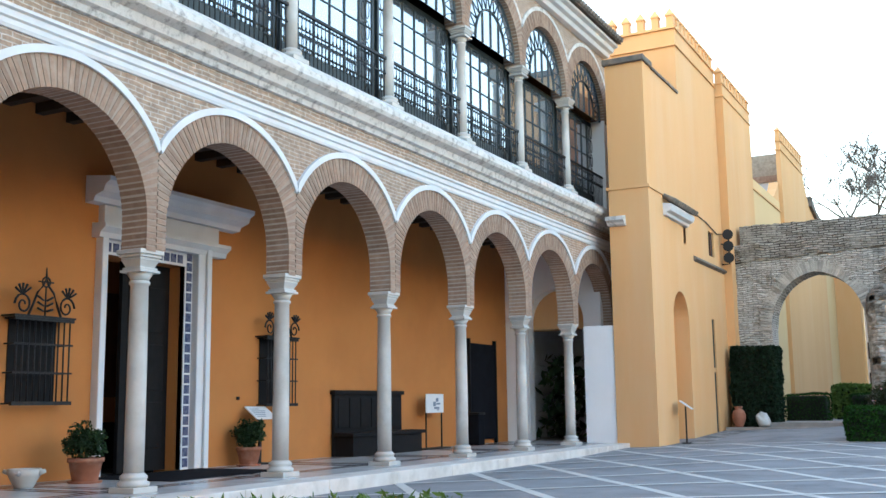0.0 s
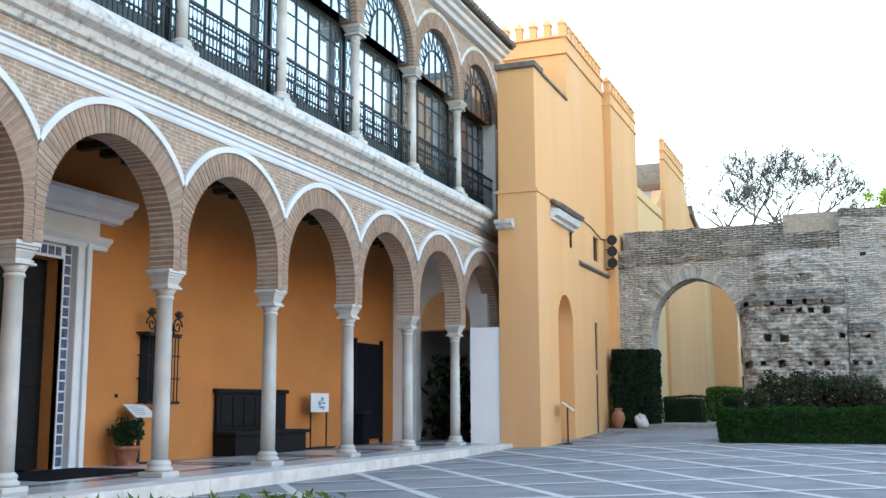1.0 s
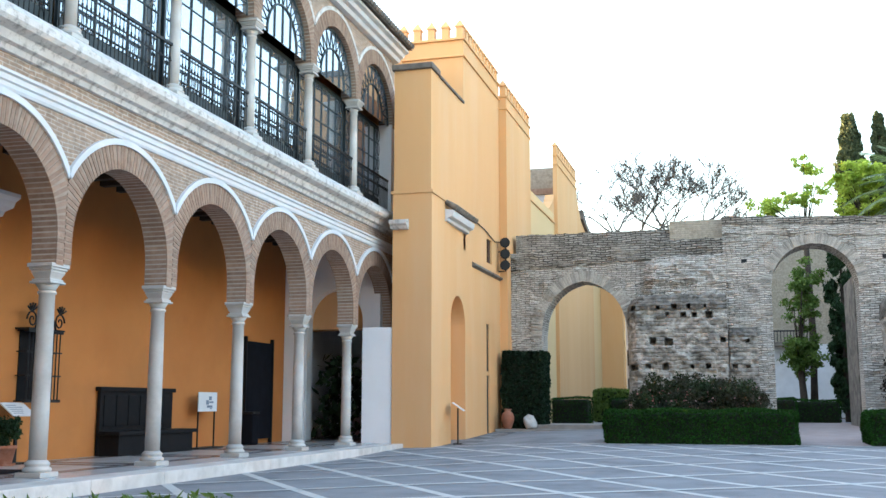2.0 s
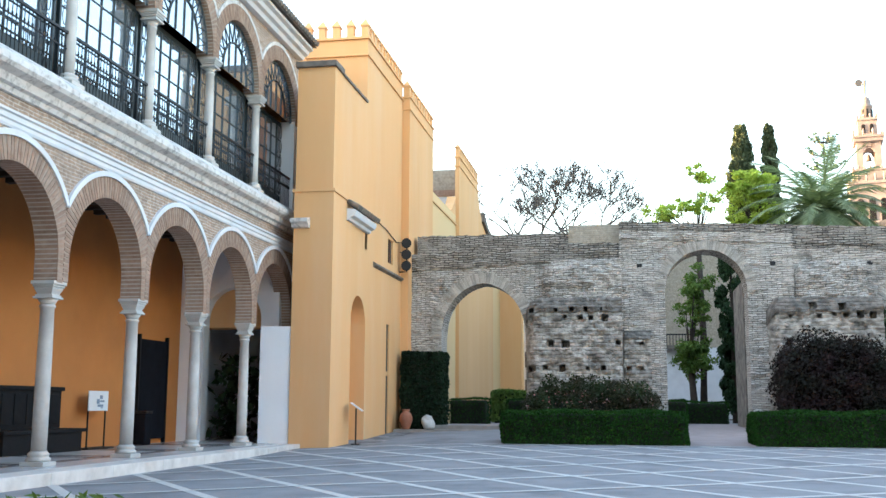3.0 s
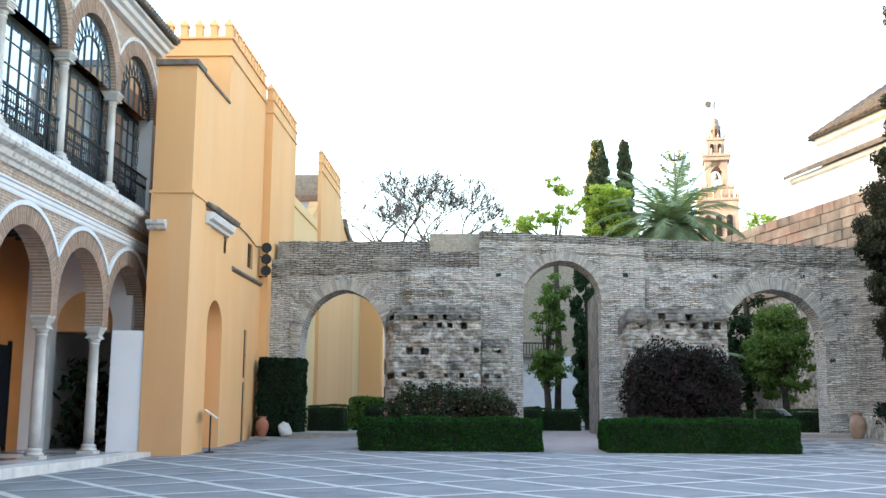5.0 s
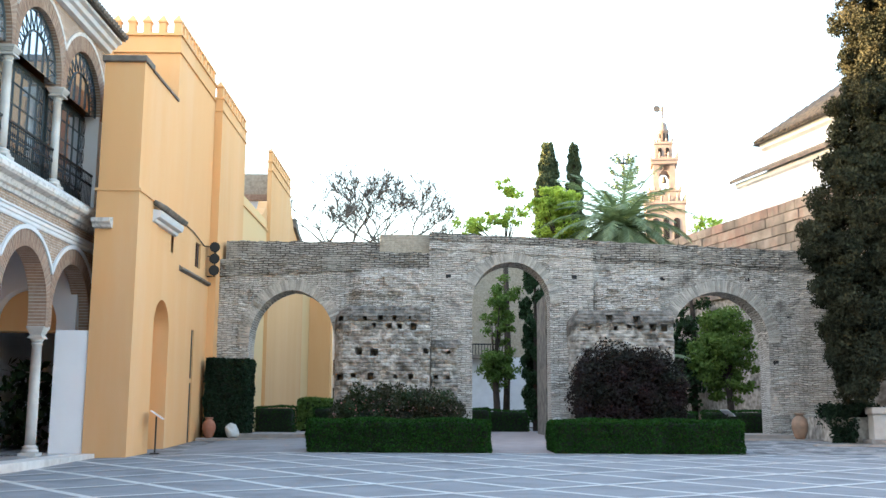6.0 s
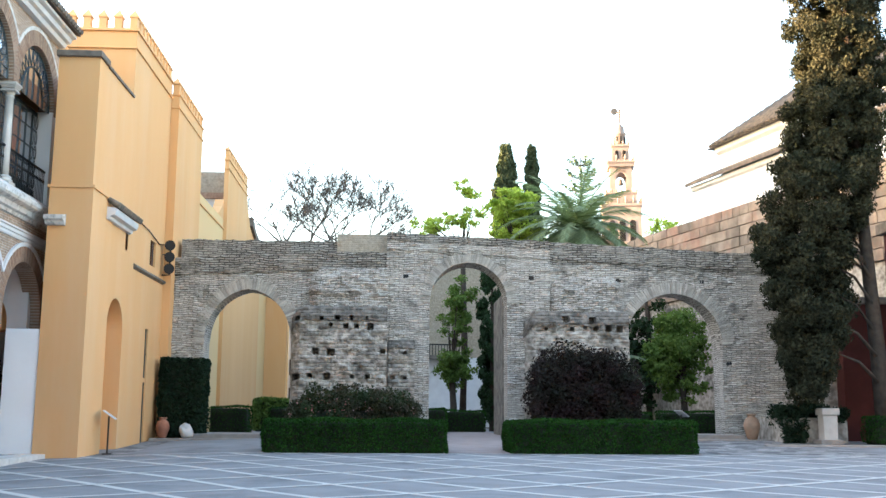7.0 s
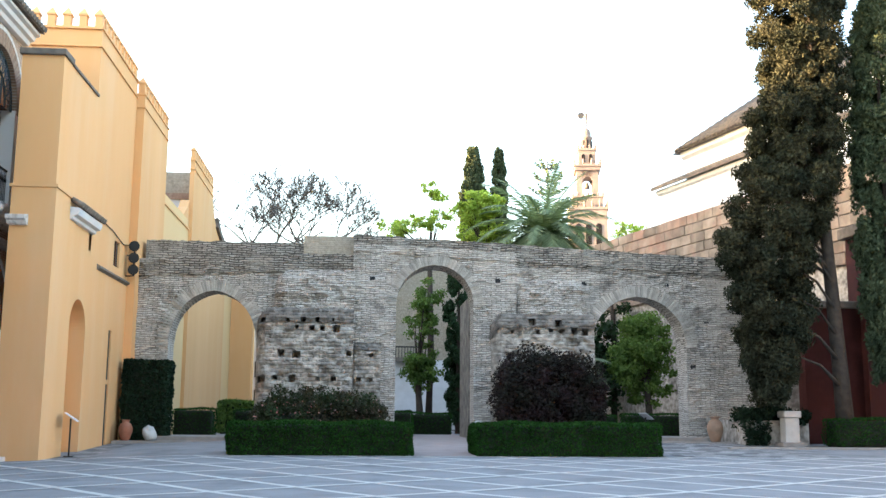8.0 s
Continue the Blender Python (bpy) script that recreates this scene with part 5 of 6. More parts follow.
def lectern(x, y, z, h, yaw, tilt=35):
    t = thing("lectern_sign", (x, y, z), "slanted white information panel on a dark metal post", "sign", "lectern signs")
    m = pose(x, y, z, 0, 0, yaw)
    for nm, b, mt in (("foot", box(bmesh.new(), -0.17, -0.12, 0, 0.17, 0.12, 0.03), IRON), ("post", box(bmesh.new(), -0.03, -0.02, 0.03, 0.03, 0.02, h), IRON)):
        part(nm, b, mt, t).matrix_basis = m
    pn = part("panel", box(bmesh.new(), -0.28, -0.20, -0.012, 0.28, 0.20, 0.012, 0.004), SIGNM, t, "white printed panel")
    pn.matrix_basis = m @ pose(0, -0.02, h + 0.04, tilt)
    for k in range(5):
        part("text_bar", box(bmesh.new(), -0.22, 0.10 - 0.06 * k, 0.012, 0.02 + 0.04 * ((k * 3) % 4), 0.115 - 0.06 * k, 0.014), INK, pn).matrix_basis = m @ pose(0, -0.02, h + 0.04, tilt)


lectern(-12.15, 14.85, FLOOR, 0.92, 85)
lectern(-7.35, 27.35, ground_z(-7.35, 27.35), 1.0, 100)
lectern(11.0, 37.6, 0.43, 0.8, 105)

# planting in the far opening of the gallery
for k, (x, y) in enumerate(((-11.4, 28.7), (-10.4, 29.3))):
    t = thing("broadleaf_plant", (x, y, FLOOR), "tall dark green broad-leaved plant in the back room", "plant")
    g = np.random.default_rng(60 + k)
    part("stem", tube(bmesh.new(), [(x, y, FLOOR - 0.02), (x + 0.05, y, 1.4), (x, y, 2.4)], 0.03, 0.015, 6), BARK, t)
    leaves("leaves", np.stack([x + g.normal(0, 0.33, 420), y + g.normal(0, 0.33, 420), FLOOR + g.uniform(0.1, 2.5 - 0.5 * k, 420)], 1), 0.17, L_DARK, t, 61 + k, 2.0)

# low planting close to the camera
bt = thing("foreground_hedge", (-2.8, 3.0, 0), "low light-green grassy hedge top close by", "hedge")
g = np.random.default_rng(77)
u = g.uniform(0, 1, 2600)
base = np.stack([-3.5 + 1.35 * u, 2.45 + 1.1 * u, np.zeros(2600)], 1) + np.stack([g.uniform(-0.2, 0.2, 2600), g.uniform(-0.2, 0.2, 2600), g.uniform(0.38, 0.745, 2600)], 1)
leaves("leaves", base, 0.018, L_MID, bt, 78, 3.4, 0.8)
leaves("lower_leaves", np.stack([base[:, 0], base[:, 1], g.uniform(0.02, 0.5, 2600)], 1), 0.04, L_HEDGE, bt, 79, 2.0)

# ---- by the ruined wall ----
def jar(x, y, z, h, r, material, label):
    t = thing("clay_jar", (x, y, z), label, "jar", "clay jars")
    part("body", lathe(bmesh.new(), [(r * 0.5, z), (r * 0.62, z + 0.05 * h), (r * 0.98, z + 0.42 * h), (r, z + 0.58 * h), (r * 0.8, z + 0.78 * h), (r * 0.48, z + 0.87 * h), (r * 0.46, z + 0.92 * h)], x, y, 22), material, t)
    part("rim", lathe(bmesh.new(), [(r * 0.46, z + 0.92 * h), (r * 0.60, z + 0.94 * h), (r * 0.60, z + h), (r * 0.45, z + h), (r * 0.42, z + 0.94 * h)], x, y, 22), material, t)


jar(-7.22, 33.3, 0.36, 0.66, 0.22, TERRA, "red-brown clay storage jar on the step")
jar(12.25, 33.5, 0.42, 0.85, 0.27, CLAY, "pale old clay storage jar by the arch")
frag = thing("stone_fragment", (-6.45, 33.25, 0.36), "rough white carved stone fragment on the step", "stone")
b = bmesh.new()
bmesh.ops.create_icosphere(b, subdivisions=3, radius=0.24)
for v in b.verts:
    v.co.x *= 0.95
    v.co.z = v.co.z * 1.05 + 0.05 * noise.noise(v.co * 7)
    v.co += v.co.normalized() * 0.07 * noise.noise(v.co * 4.3)
    v.co.z = max(v.co.z, -0.22)
part("stone", b, MARBLE, frag).matrix_basis = pose(-6.45, 33.25, 0.58)
boll = thing("marble_post", (4.35, 33.6, 0.35), "short rounded white stone post beside the passage", "post")
part("post", lathe(bmesh.new(), [(0.17, 0.30), (0.17, 0.95), (0.14, 1.04), (0.06, 1.08)], 4.30, 34.2, 16), MARBLE, boll)
bed = tagged(part("planter_wall", box(bmesh.new(), 12.9, 32.3, 0.2, 15.0, 34.9, 1.15, 0.04), RUBBLE), "low rubble planter wall", "wall", kind="structure")
bush("ivy", 12.8, 32.1, 15.0, 33.2, 1.05, 1.55, 80, 110, L_IVY, 0.06, 31, "dark ivy hanging over the planter wall", "ivy", 0.26)
bush("ivy", 12.9, 32.05, 13.5, 32.5, 0.3, 1.3, 30, 90, L_IVY, 0.06, 32, "dark ivy hanging over the planter wall", "ivy", 0.22)
ped = thing("pedestal", (14.6, 31.9, 0.3), "square white stone pedestal with moulded cap", "pedestal")
part("plinth", box(bmesh.new(), 13.78, 31.5, 0.25, 14.52, 32.2, 0.46, 0.02), STONE, ped)
part("shaft", box(bmesh.new(), 13.92, 31.62, 0.46, 14.38, 32.08, 1.24, 0.015), MARBLE, ped)
part("cap", box(bmesh.new(), 13.86, 31.56, 1.24, 14.44, 32.14, 1.46, 0.03), MARBLE, ped)
kb = tagged(part("bed_kerb", box(bmesh.new(), 11.6, 30.3, 0.0, 26, 30.6, 0.34, 0.03), STONE), "stone kerb of the raised bed", "kerb", kind="structure")
part("bed_earth", box(bmesh.new(), 12.2, 30.6, 0.0, 26, 34.9, 0.33), GARDEN, kb)
hedge(15.3, 30.9, 24.0, 32.0, 0.38, 1.22, 51, L_HEDGE, "dark clipped hedge along the raised bed", 300)
red = tagged(part("wall_red", box(bmesh.new(), 15.45, 33.4, 0, 17.5, 34.2, 5.0), REDWALL), "dark red plastered garden wall with a dark coping", "wall", kind="structure")
part("wall_panel", box(bmesh.new(), 17.5, 33.0, 0, 27, 34.2, 7.55), REDWALL, red)
part("coping", box(bmesh.new(), 17.3, 32.8, 7.55, 27, 34.4, 7.95, 0.04), GREYCAP, red)
part("coping", box(bmesh.new(), 15.3, 33.3, 5.0, 17.5, 34.3, 5.25, 0.04), GREYCAP, red)
pier = tagged(part("wall_pier", box(bmesh.new(), 14.9, 34.0, 0, 15.5, 35.4, 6.6), RUBBLE), "rough brown stone end of the ruined wall", "wall", kind="structure")
# ashlar rampart behind
ramp = tagged(part("wall_rampart", box(bmesh.new(), 17.12, 36.0, 0, 18.4, 66.0, 11.35), RUBBLE), "old rampart of weathered tan ashlar blocks", "wall", kind="structure")
bme = [mesh_of("block", box(bmesh.new(), 0, 0.012, 0.012, 0.16, w - 0.012, 0.50, 0.02), ASHLAR) for w in (0.7, 0.95, 1.2)]
ra = random.Random(3)
for c in range(8):
    y = 36.0 + 0.3 * (c % 2)
    while y < 62:
        k = ra.randrange(3)
        ob = new("block", bme[k])
        ob.parent = ramp
        ob.matrix_basis = pose(16.98 + ra.uniform(-0.02, 0.03), y, 7.45 + 0.52 * c)
        y += (0.7, 0.95, 1.2)[k]

# white palace building beyond the rampart
wb = thing("palace_building", (21, 47, 0), "white-walled building with tiled eaves beyond the rampart", "building")
part("wall", box(bmesh.new(), 17.9, 37.0, 0, 27, 54.0, 13.75), WHITE, wb)
part("wall", box(bmesh.new(), 18.5, 37.0, 13.75, 27, 52.3, 15.6), WHITE, wb, "cream upper wall")
part("eave_moulding", sweep(bmesh.new(), [(17.9, 13.45), (17.75, 13.55), (17.7, 13.75), (17.9, 13.85)], 37, 54.2), WHITE, wb)
part("eave_moulding", sweep(bmesh.new(), [(18.5, 15.2), (18.3, 15.35), (18.25, 15.6), (18.5, 15.7)], 37, 52.5), WHITE, wb)
part("roof", sweep(bmesh.new(), [(17.5, 13.75), (17.5, 13.95), (18.6, 14.5), (18.6, 14.2)], 37, 54.4), TILE, wb)
rb = bmesh.new()
q = [rb.verts.new(p) for p in ((18.0, 37, 15.6), (27, 37, 15.6), (27, 52.9, 15.6), (18.0, 52.9, 15.6), (22.5, 41, 19.2), (22.5, 48.4, 19.2))]
for f in ((0, 1, 4), (1, 2, 5, 4), (2, 3, 5), (3, 0, 4, 5), (0, 3, 2, 1)):
    rb.faces.new([q[i] for i in f])
rf = part("roof", rb, TILE, wb, "hipped roof of clay tiles")
for k in range(52):
    y = 37.2 + 0.3 * k
    top = min(1.0, (52.9 - y) / 4.7)
    part("roof_tile", tube(bmesh.new(), [(17.95, y, 15.68), (17.95 + 4.55 * top, y, 15.68 + 3.6 * top)], 0.09, 0.09, 6), TILE, rf)
for y in (50.5, 46.5):
    part("window", box(bmesh.new(), 17.86, y, 12.0, 17.9, y + 0.9, 13.1), SIGNM, wb, "pale shuttered window")
turn = Matrix.Translation((15.4, 56, 0)) @ Matrix.Rotation(radians(15.1), 4, "Z") @ Matrix.Translation((-17, -56, 0))
ramp.matrix_basis = turn @ ramp.matrix_basis
wb.matrix_basis = turn @ wb.matrix_basis
# building behind the middle arches
rbld = thing("garden_building", (6, 62, 0), "pale stone house with white lower walls behind the garden", "building")
part("wall", box(bmesh.new(), -3.0, 62, 0, 16.5, 64, 4.6), WHITE, rbld)
part("upper_wall", box(bmesh.new(), -3.0, 62.1, 4.6, 16.5, 64, 10.6), PALEBRICK, rbld, "pale stone upper wall")
part("balcony", box(bmesh.new(), 0.6, 61.2, 4.5, 4.2, 62.1, 4.7), GREYCAP, rbld)
for k in range(20):
    part("baluster", box(bmesh.new(), 0.7 + 0.18 * k, 61.25, 4.7, 0.74 + 0.18 * k, 61.29, 5.3), IRON, rbld)
part("balcony_rail", box(bmesh.new(), 0.6, 61.22, 5.3, 4.2, 61.32, 5.38), IRON, rbld)
part("window", box(bmesh.new(), 0.9, 61.95, 4.8, 1.6, 62.1, 8.4), SIGNM, rbld, "tall pale window")
part("doorway", box(bmesh.new(), 0.2, 61.9, 0.4, 1.4, 62.0, 3.4), IRON, rbld, "dark iron gate")
rw = tagged(part("wall_wing", box(bmesh.new(), -9.3, 58.0, 0, TX, 62.5, 9.4), CREAM), "cream plastered end of the palace wing", "wall", kind="structure")
part("return_wall", box(bmesh.new(), -9.3, 62.5, 0, -6.4, 64, 9.6), OCHRE, rw, "orange return wall")
ww = thing("white_gatehouse", (-5.5, 66, 0), "white house with dark window strip seen past the wing", "house")
part("wall", box(bmesh.new(), -6.6, 66, 0, -3.0, 67, 10), WHITE, ww)
# near-black panels on the face paint the shade of window and opening
part("window", box(bmesh.new(), -6.5, 65.9, 3.6, -4.6, 66, 4.6), SHADE, ww, "dark window strip")
part("window", box(bmesh.new(), -6.5, 65.9, 1.0, -4.6, 66, 2.8), SHADE, ww, "panel painted shade-dark for an opening")
# unseen walls behind and right of the camera, added to cut skylight in the gallery
cl = tagged(part("wall_court", box(bmesh.new(), -12.0, -9.6, 0, 33, -9, 13), CREAM), "unseen plain walls added to cut light into the gallery", "wall", kind="structure")


part("wall_panel", box(bmesh.new(), 32.4, -9, 0, 33, 30, 8.5), CREAM, cl)


# ---- trees ----
def conifer():
    t = thing("conifer_tree", (15.7, 31.4, 0.38), "tall dark conifer with dense ragged sprays, sunlit top", "tree")
    tr = bmesh.new()
    tube(tr, [(15.85, 31.4, 0.3), (15.72, 31.4, 3), (15.5, 31.4, 7), (15.3, 31.4, 12), (15.3, 31.4, 19)], 0.30, 0.08, 10)
    part("trunk", tr, BARK, t)
    g = np.random.default_rng(90)
    cs, rs = [], []
    # height, reach to the west, reach to the east of the axis at x = 15.2
    prof = [(1.9, 2.0, -1.7), (2.8, 2.4, -1.0), (4.5, 2.9, -0.3), (6.6, 3.5, 0.2), (8.0, 3.3, 0.7), (9.5, 2.7, 1.1), (11, 2.2, 1.2), (13, 2.0, 1.4), (15, 2.0, 1.6), (18, 1.5, 1.4), (20.5, 0.3, 0.3)]
    zz = [p[0] for p in prof]
    lb = bmesh.new()
    while len(cs) < 800:
        z = g.uniform(1.9, 20.5)
        lo, hi = -np.interp(z, zz, [p[1] for p in prof]), np.interp(z, zz, [p[2] for p in prof])
        mid, half = (lo + hi) / 2, (hi - lo) / 2
        a = g.uniform(0, 2 * math.pi)
        q = math.sqrt(g.uniform(0.1, 1.0)) * (0.84 + 0.34 * noise.noise(Vector((a * 1.3, z * 0.75, 2))))
        x, y = mid + half * q * math.cos(a), max(half, 1.0) * q * math.sin(a)
        if noise.noise(Vector((x * 0.8, y * 0.8, z * 0.8 + 40))) < -0.34:
            continue
        cs.append((15.2 + x, 31.4 + y, z))
        rs.append((g.uniform(0.26, 0.50), g.uniform(0.26, 0.50), g.uniform(0.24, 0.44)))
        if len(cs) % 9 == 0 and z > 6.5:
            tube(lb, [(15.5, 31.4, max(1.5, z - 1.3)), (15.3 + x * 0.5, 31.4 + y * 0.5, z - 0.6), (15.2 + x, 31.4 + y, z)], 0.06, 0.015, 5)
    for k in range(5):
        tube(lb, [(15.7, 31.3, 2.2 + 0.8 * k), (14.9, 31.0, 2.9 + 0.9 * k), (14.0, 30.8, 3.2 + 0.95 * k)], 0.07, 0.02, 6)
    part("limb", lb, BARK, t)
    leaves("crown", clump_points(cs, rs, 420, 91, 0.35), 0.055, L_CON, t, 92, 2.4, 0.8)


conifer()


def column_cypress(name, x, y, z0, z1, R, n, per, size, seed, label, material):
    t = thing(name, (x, y, 0.4), label, "tree", "cypresses")
    part("trunk", tube(bmesh.new(), [(x, y, 0.2), (x, y, z1 - 0.5)], 0.16, 0.04, 8), BARK, t)
    g = np.random.default_rng(seed)
    z = g.uniform(z0, z1, n)
    f = (z - z0) / (z1 - z0)
    rad = R * np.clip(np.minimum(1.0, 0.55 + f * 2.2) * np.where(f > 0.72, 1 - ((f - 0.72) / 0.28) ** 2.2 * 0.75, 1), 0.1, 1)
    a = g.uniform(0, 2 * math.pi, n)
    rr = rad * np.sqrt(g.uniform(0.2, 1, n))
    c = np.stack([x + rr * np.cos(a), y + rr * np.sin(a), z], 1)
    leaves("crown", clump_points(c, [(R * 0.26, R * 0.26, R * 0.42)] * n, per, seed, 0.3), size, material, t, seed, 2.2, 1.4)


column_cypress("cypress_tree", 17.5, 31.2, 2.4, 15.4, 0.98, 620, 130, 0.07, 101, "slim columnar cypress with sunlit yellow-green tip", L_CYP)
column_cypress("cypress_tree", 8.45, 75, 4, 21.3, 0.95, 620, 70, 0.14, 102, "distant dark columnar cypress over the ruined wall", L_CYP)
column_cypress("cypress_tree", 10.45, 75, 4, 21.4, 0.66, 520, 60, 0.13, 103, "distant dark columnar cypress over the ruined wall", L_CYP)
column_cypress("cypress_tree", 4.75, 46.5, 0.8, 8.4, 0.62, 160, 110, 0.09, 104, "dark narrow cypress in the garden beyond", L_DARK)


def grow(bm, p, d, length, r, depth, rng, tips, spread=0.55):
    """Recursive branching limbs."""
    q = p
    pts = [p]
    for k in range(3):
        d = (d + Vector((rng.uniform(-1, 1), rng.uniform(-1, 1), rng.uniform(-0.5, 0.7))) * 0.16).normalized()
        q = q + d * length / 3
        pts.append(q)
    tube(bm, pts, max(r, 0.02), max(r * 0.62, 0.015), 4)
    if depth == 0:
        tips.append(q)
        return
    for k in range(rng.choice((2, 3, 3))):
        e = (d + Vector((rng.uniform(-1, 1), rng.uniform(-1, 1), rng.uniform(-0.35, 0.8))) * spread * 1.5).normalized()
        grow(bm, pts[rng.choice((2, 3, 3))], e, length * rng.uniform(0.62, 0.82), r * 0.58, depth - 1, rng, tips, spread)


def bare_tree(x, y, z1, seed, spread, r=0.22, length=2.2, depth=7):
    t = thing("bare_tree", (x, y, 0.4), "leafless grey tree with fine spreading twigs", "tree", "bare trees")
    bm, tips = bmesh.new(), []
    tube(bm, [(x, y, 0.2), (x + 0.15, y, z1 * 0.6), (x, y, z1)], r * 1.3, r, 8)
    part("trunk", bm, BAREBARK, t)
    bm = bmesh.new()
    rng = random.Random(seed)
    for k in range(4):
        a = k * 1.6 + 0.4
        grow(bm, Vector((x, y, z1 - 0.2)), Vector((math.cos(a) * spread, math.sin(a) * spread * 0.6, 0.75)).normalized(), length, r * 0.6, depth - 1, rng, tips)
    part("crown", bm, BAREBARK, t)


bare_tree(-2.4, 60, 10.2, 4, 1.0, 0.22, 2.15)
bare_tree(-5.6, 62, 10.8, 9, 1.0, 0.2, 2.1)


def leafy_tree(name, x, y, trunk_z, boxes, per, size, material, seed, label, r=0.5):
    """A tree whose clumps fill several soft boxes (x0, y0, z0, x1, y1, z1, count)."""
    t = thing(name, (x, y, 0.4), label, "tree")
    g = np.random.default_rng(seed)
    bm = bmesh.new()
    tube(bm, [(x, y, 0.2), (x + 0.1, y, trunk_z * 0.5), (x, y, trunk_z)], 0.2, 0.12, 8)
    part("trunk", bm, BARK, t)
    cs, lb = [], bmesh.new()
    for x0, y0, z0, x1, y1, z1, n in boxes:
        c = np.array([(x0 + x1) / 2, (y0 + y1) / 2, (z0 + z1) / 2]) + clump_points([(0, 0, 0)], [((x1 - x0) / 2, (y1 - y0) / 2, (z1 - z0) / 2)], n, seed + len(cs), 0.15)
        cs += list(c)
        for k in range(0, n, 4):
            m = Vector((x, y, trunk_z)).lerp(Vector(c[k]), 0.5) + Vector((0, 0, 0.15))
            tube(lb, [(x, y, trunk_z - 0.1), m, tuple(c[k])], 0.045, 0.012, 5)
    part("limb", lb, BARK, t)
    leaves("crown", clump_points(cs, g.uniform(r * 0.5, r, (len(cs), 1)) * np.array([1, 1, 0.7]), per, seed, 0.2), size, material, t, seed, 1.5)


leafy_tree("lime_tree", 6.6, 52, 9.5, [(5.0, 51, 9.4, 8.4, 54, 11.6, 120), (4.9, 51, 11.0, 7.4, 53, 13.0, 80), (6.0, 51, 11.4, 7.8, 53, 13.2, 40)], 110, 0.10, L_LIME, 120, "bright yellow-green leafy tree over the wall", 0.42)
leafy_tree("leafy_tree", 3.6, 50, 9.0, [(0.9, 49, 9.6, 3.4, 51, 11.2, 30), (2.2, 49, 10.2, 4.9, 51, 11.6, 26), (2.9, 49, 11.6, 4.6, 51, 13.0, 16)], 60, 0.09, L_LIME, 121, "loose green tree with gaps against the sky", 0.34)
leafy_tree("garden_tree", 2.9, 47, 3.0, [(2.2, 45.8, 2.2, 4.0, 48, 4.4, 60), (2.3, 45.8, 4.2, 4.3, 48, 7.6, 46)], 90, 0.09, L_MID, 122, "leafy green tree behind the middle arch", 0.4)
leafy_tree("garden_tree", 13.4, 46, 3.0, [(11.8, 45, 1.6, 14.8, 47.5, 6.6, 190)], 120, 0.10, L_MID, 123, "rounded green orange tree behind the side arch", 0.55)
leafy_tree("garden_tree", 14.8, 58, 10, [(14.5, 57, 11.2, 17.4, 59, 13.0, 26)], 40, 0.09, L_LIME, 124, "thin yellow-green tree by the bell tower", 0.4)
leafy_tree("garden_tree", 9.2, 56, 4, [(8.2, 55, 1.2, 17.5, 58, 8.0, 160)], 60, 0.2, L_DARK, 125, "dark evergreen mass behind the garden", 0.9)


def palm(x, y, ztop, n, length, seed, label, scale=1.0):
    t = thing("palm_tree", (x, y, 0.4), label, "tree", "palms")
    part("trunk", tube(bmesh.new(), [(x, y, 0.2), (x, y, ztop)], 0.28 * scale, 0.22 * scale, 10), BARK, t)
    g = random.Random(seed)
    for k in range(n):
        a = k * 2.39996
        el = math.radians(72 - 100 * (k / n) ** 0.8)
        pts, V, F = [], [], []
        L = length * g.uniform(0.85, 1.1)
        p, d = Vector((x, y, ztop)), Vector((math.cos(a) * math.cos(el), math.sin(a) * math.cos(el), math.sin(el)))
        for s in range(13):
            pts.append(p.copy())
            p = p + d * L / 12
            d = (d + Vector((0, 0, -0.085 - 0.06 * math.cos(el)))).normalized()
        side = Vector((-math.sin(a), math.cos(a), 0))
        for s in range(1, 13):
            for h in (0, 0.33, 0.66):
                c = pts[s - 1].lerp(pts[s], h)
                w = 0.78 * scale * math.sin(math.pi * (0.12 + 0.85 * (s + h) / 13.5))
                ax = (pts[s] - pts[s - 1]).normalized()
                for sg in (-1, 1):
                    tipp = c + side * sg * w + ax * w * 0.75 + Vector((0, 0, -0.25 * w + 0.12 * g.uniform(-1, 1) * w))
                    i = len(V)
                    V += [c - ax * 0.06, c + ax * 0.06, tipp]
                    F.append([i, i + 1, i + 2])
        bm = bmesh.new()
        tube(bm, pts, 0.035, 0.015, 4)
        fr = part("frond", bm, L_PALM, t)
        raw("leaflet_spray", V, F, L_PALM, fr)


palm(9.35, 50, 10.3, 72, 4.2, 5, "feathery grey-green date palm above the wall")
palm(10.1, 46.5, 3.4, 26, 1.9, 6, "small dark palm behind the side arch", 0.8)
palm(9.6, 44.5, 1.8, 22, 1.6, 7, "small dark palm behind the side arch", 0.8)

ar = thing("araucaria_tree", (14.2, 75, 0.4), "distant araucaria with tiered whorls of branches", "tree")
part("trunk", tube(bmesh.new(), [(14.2, 75, 0.2), (14.2, 75, 20.6)], 0.3, 0.05, 8), BAREBARK, ar)
cs = []
lb = bmesh.new()
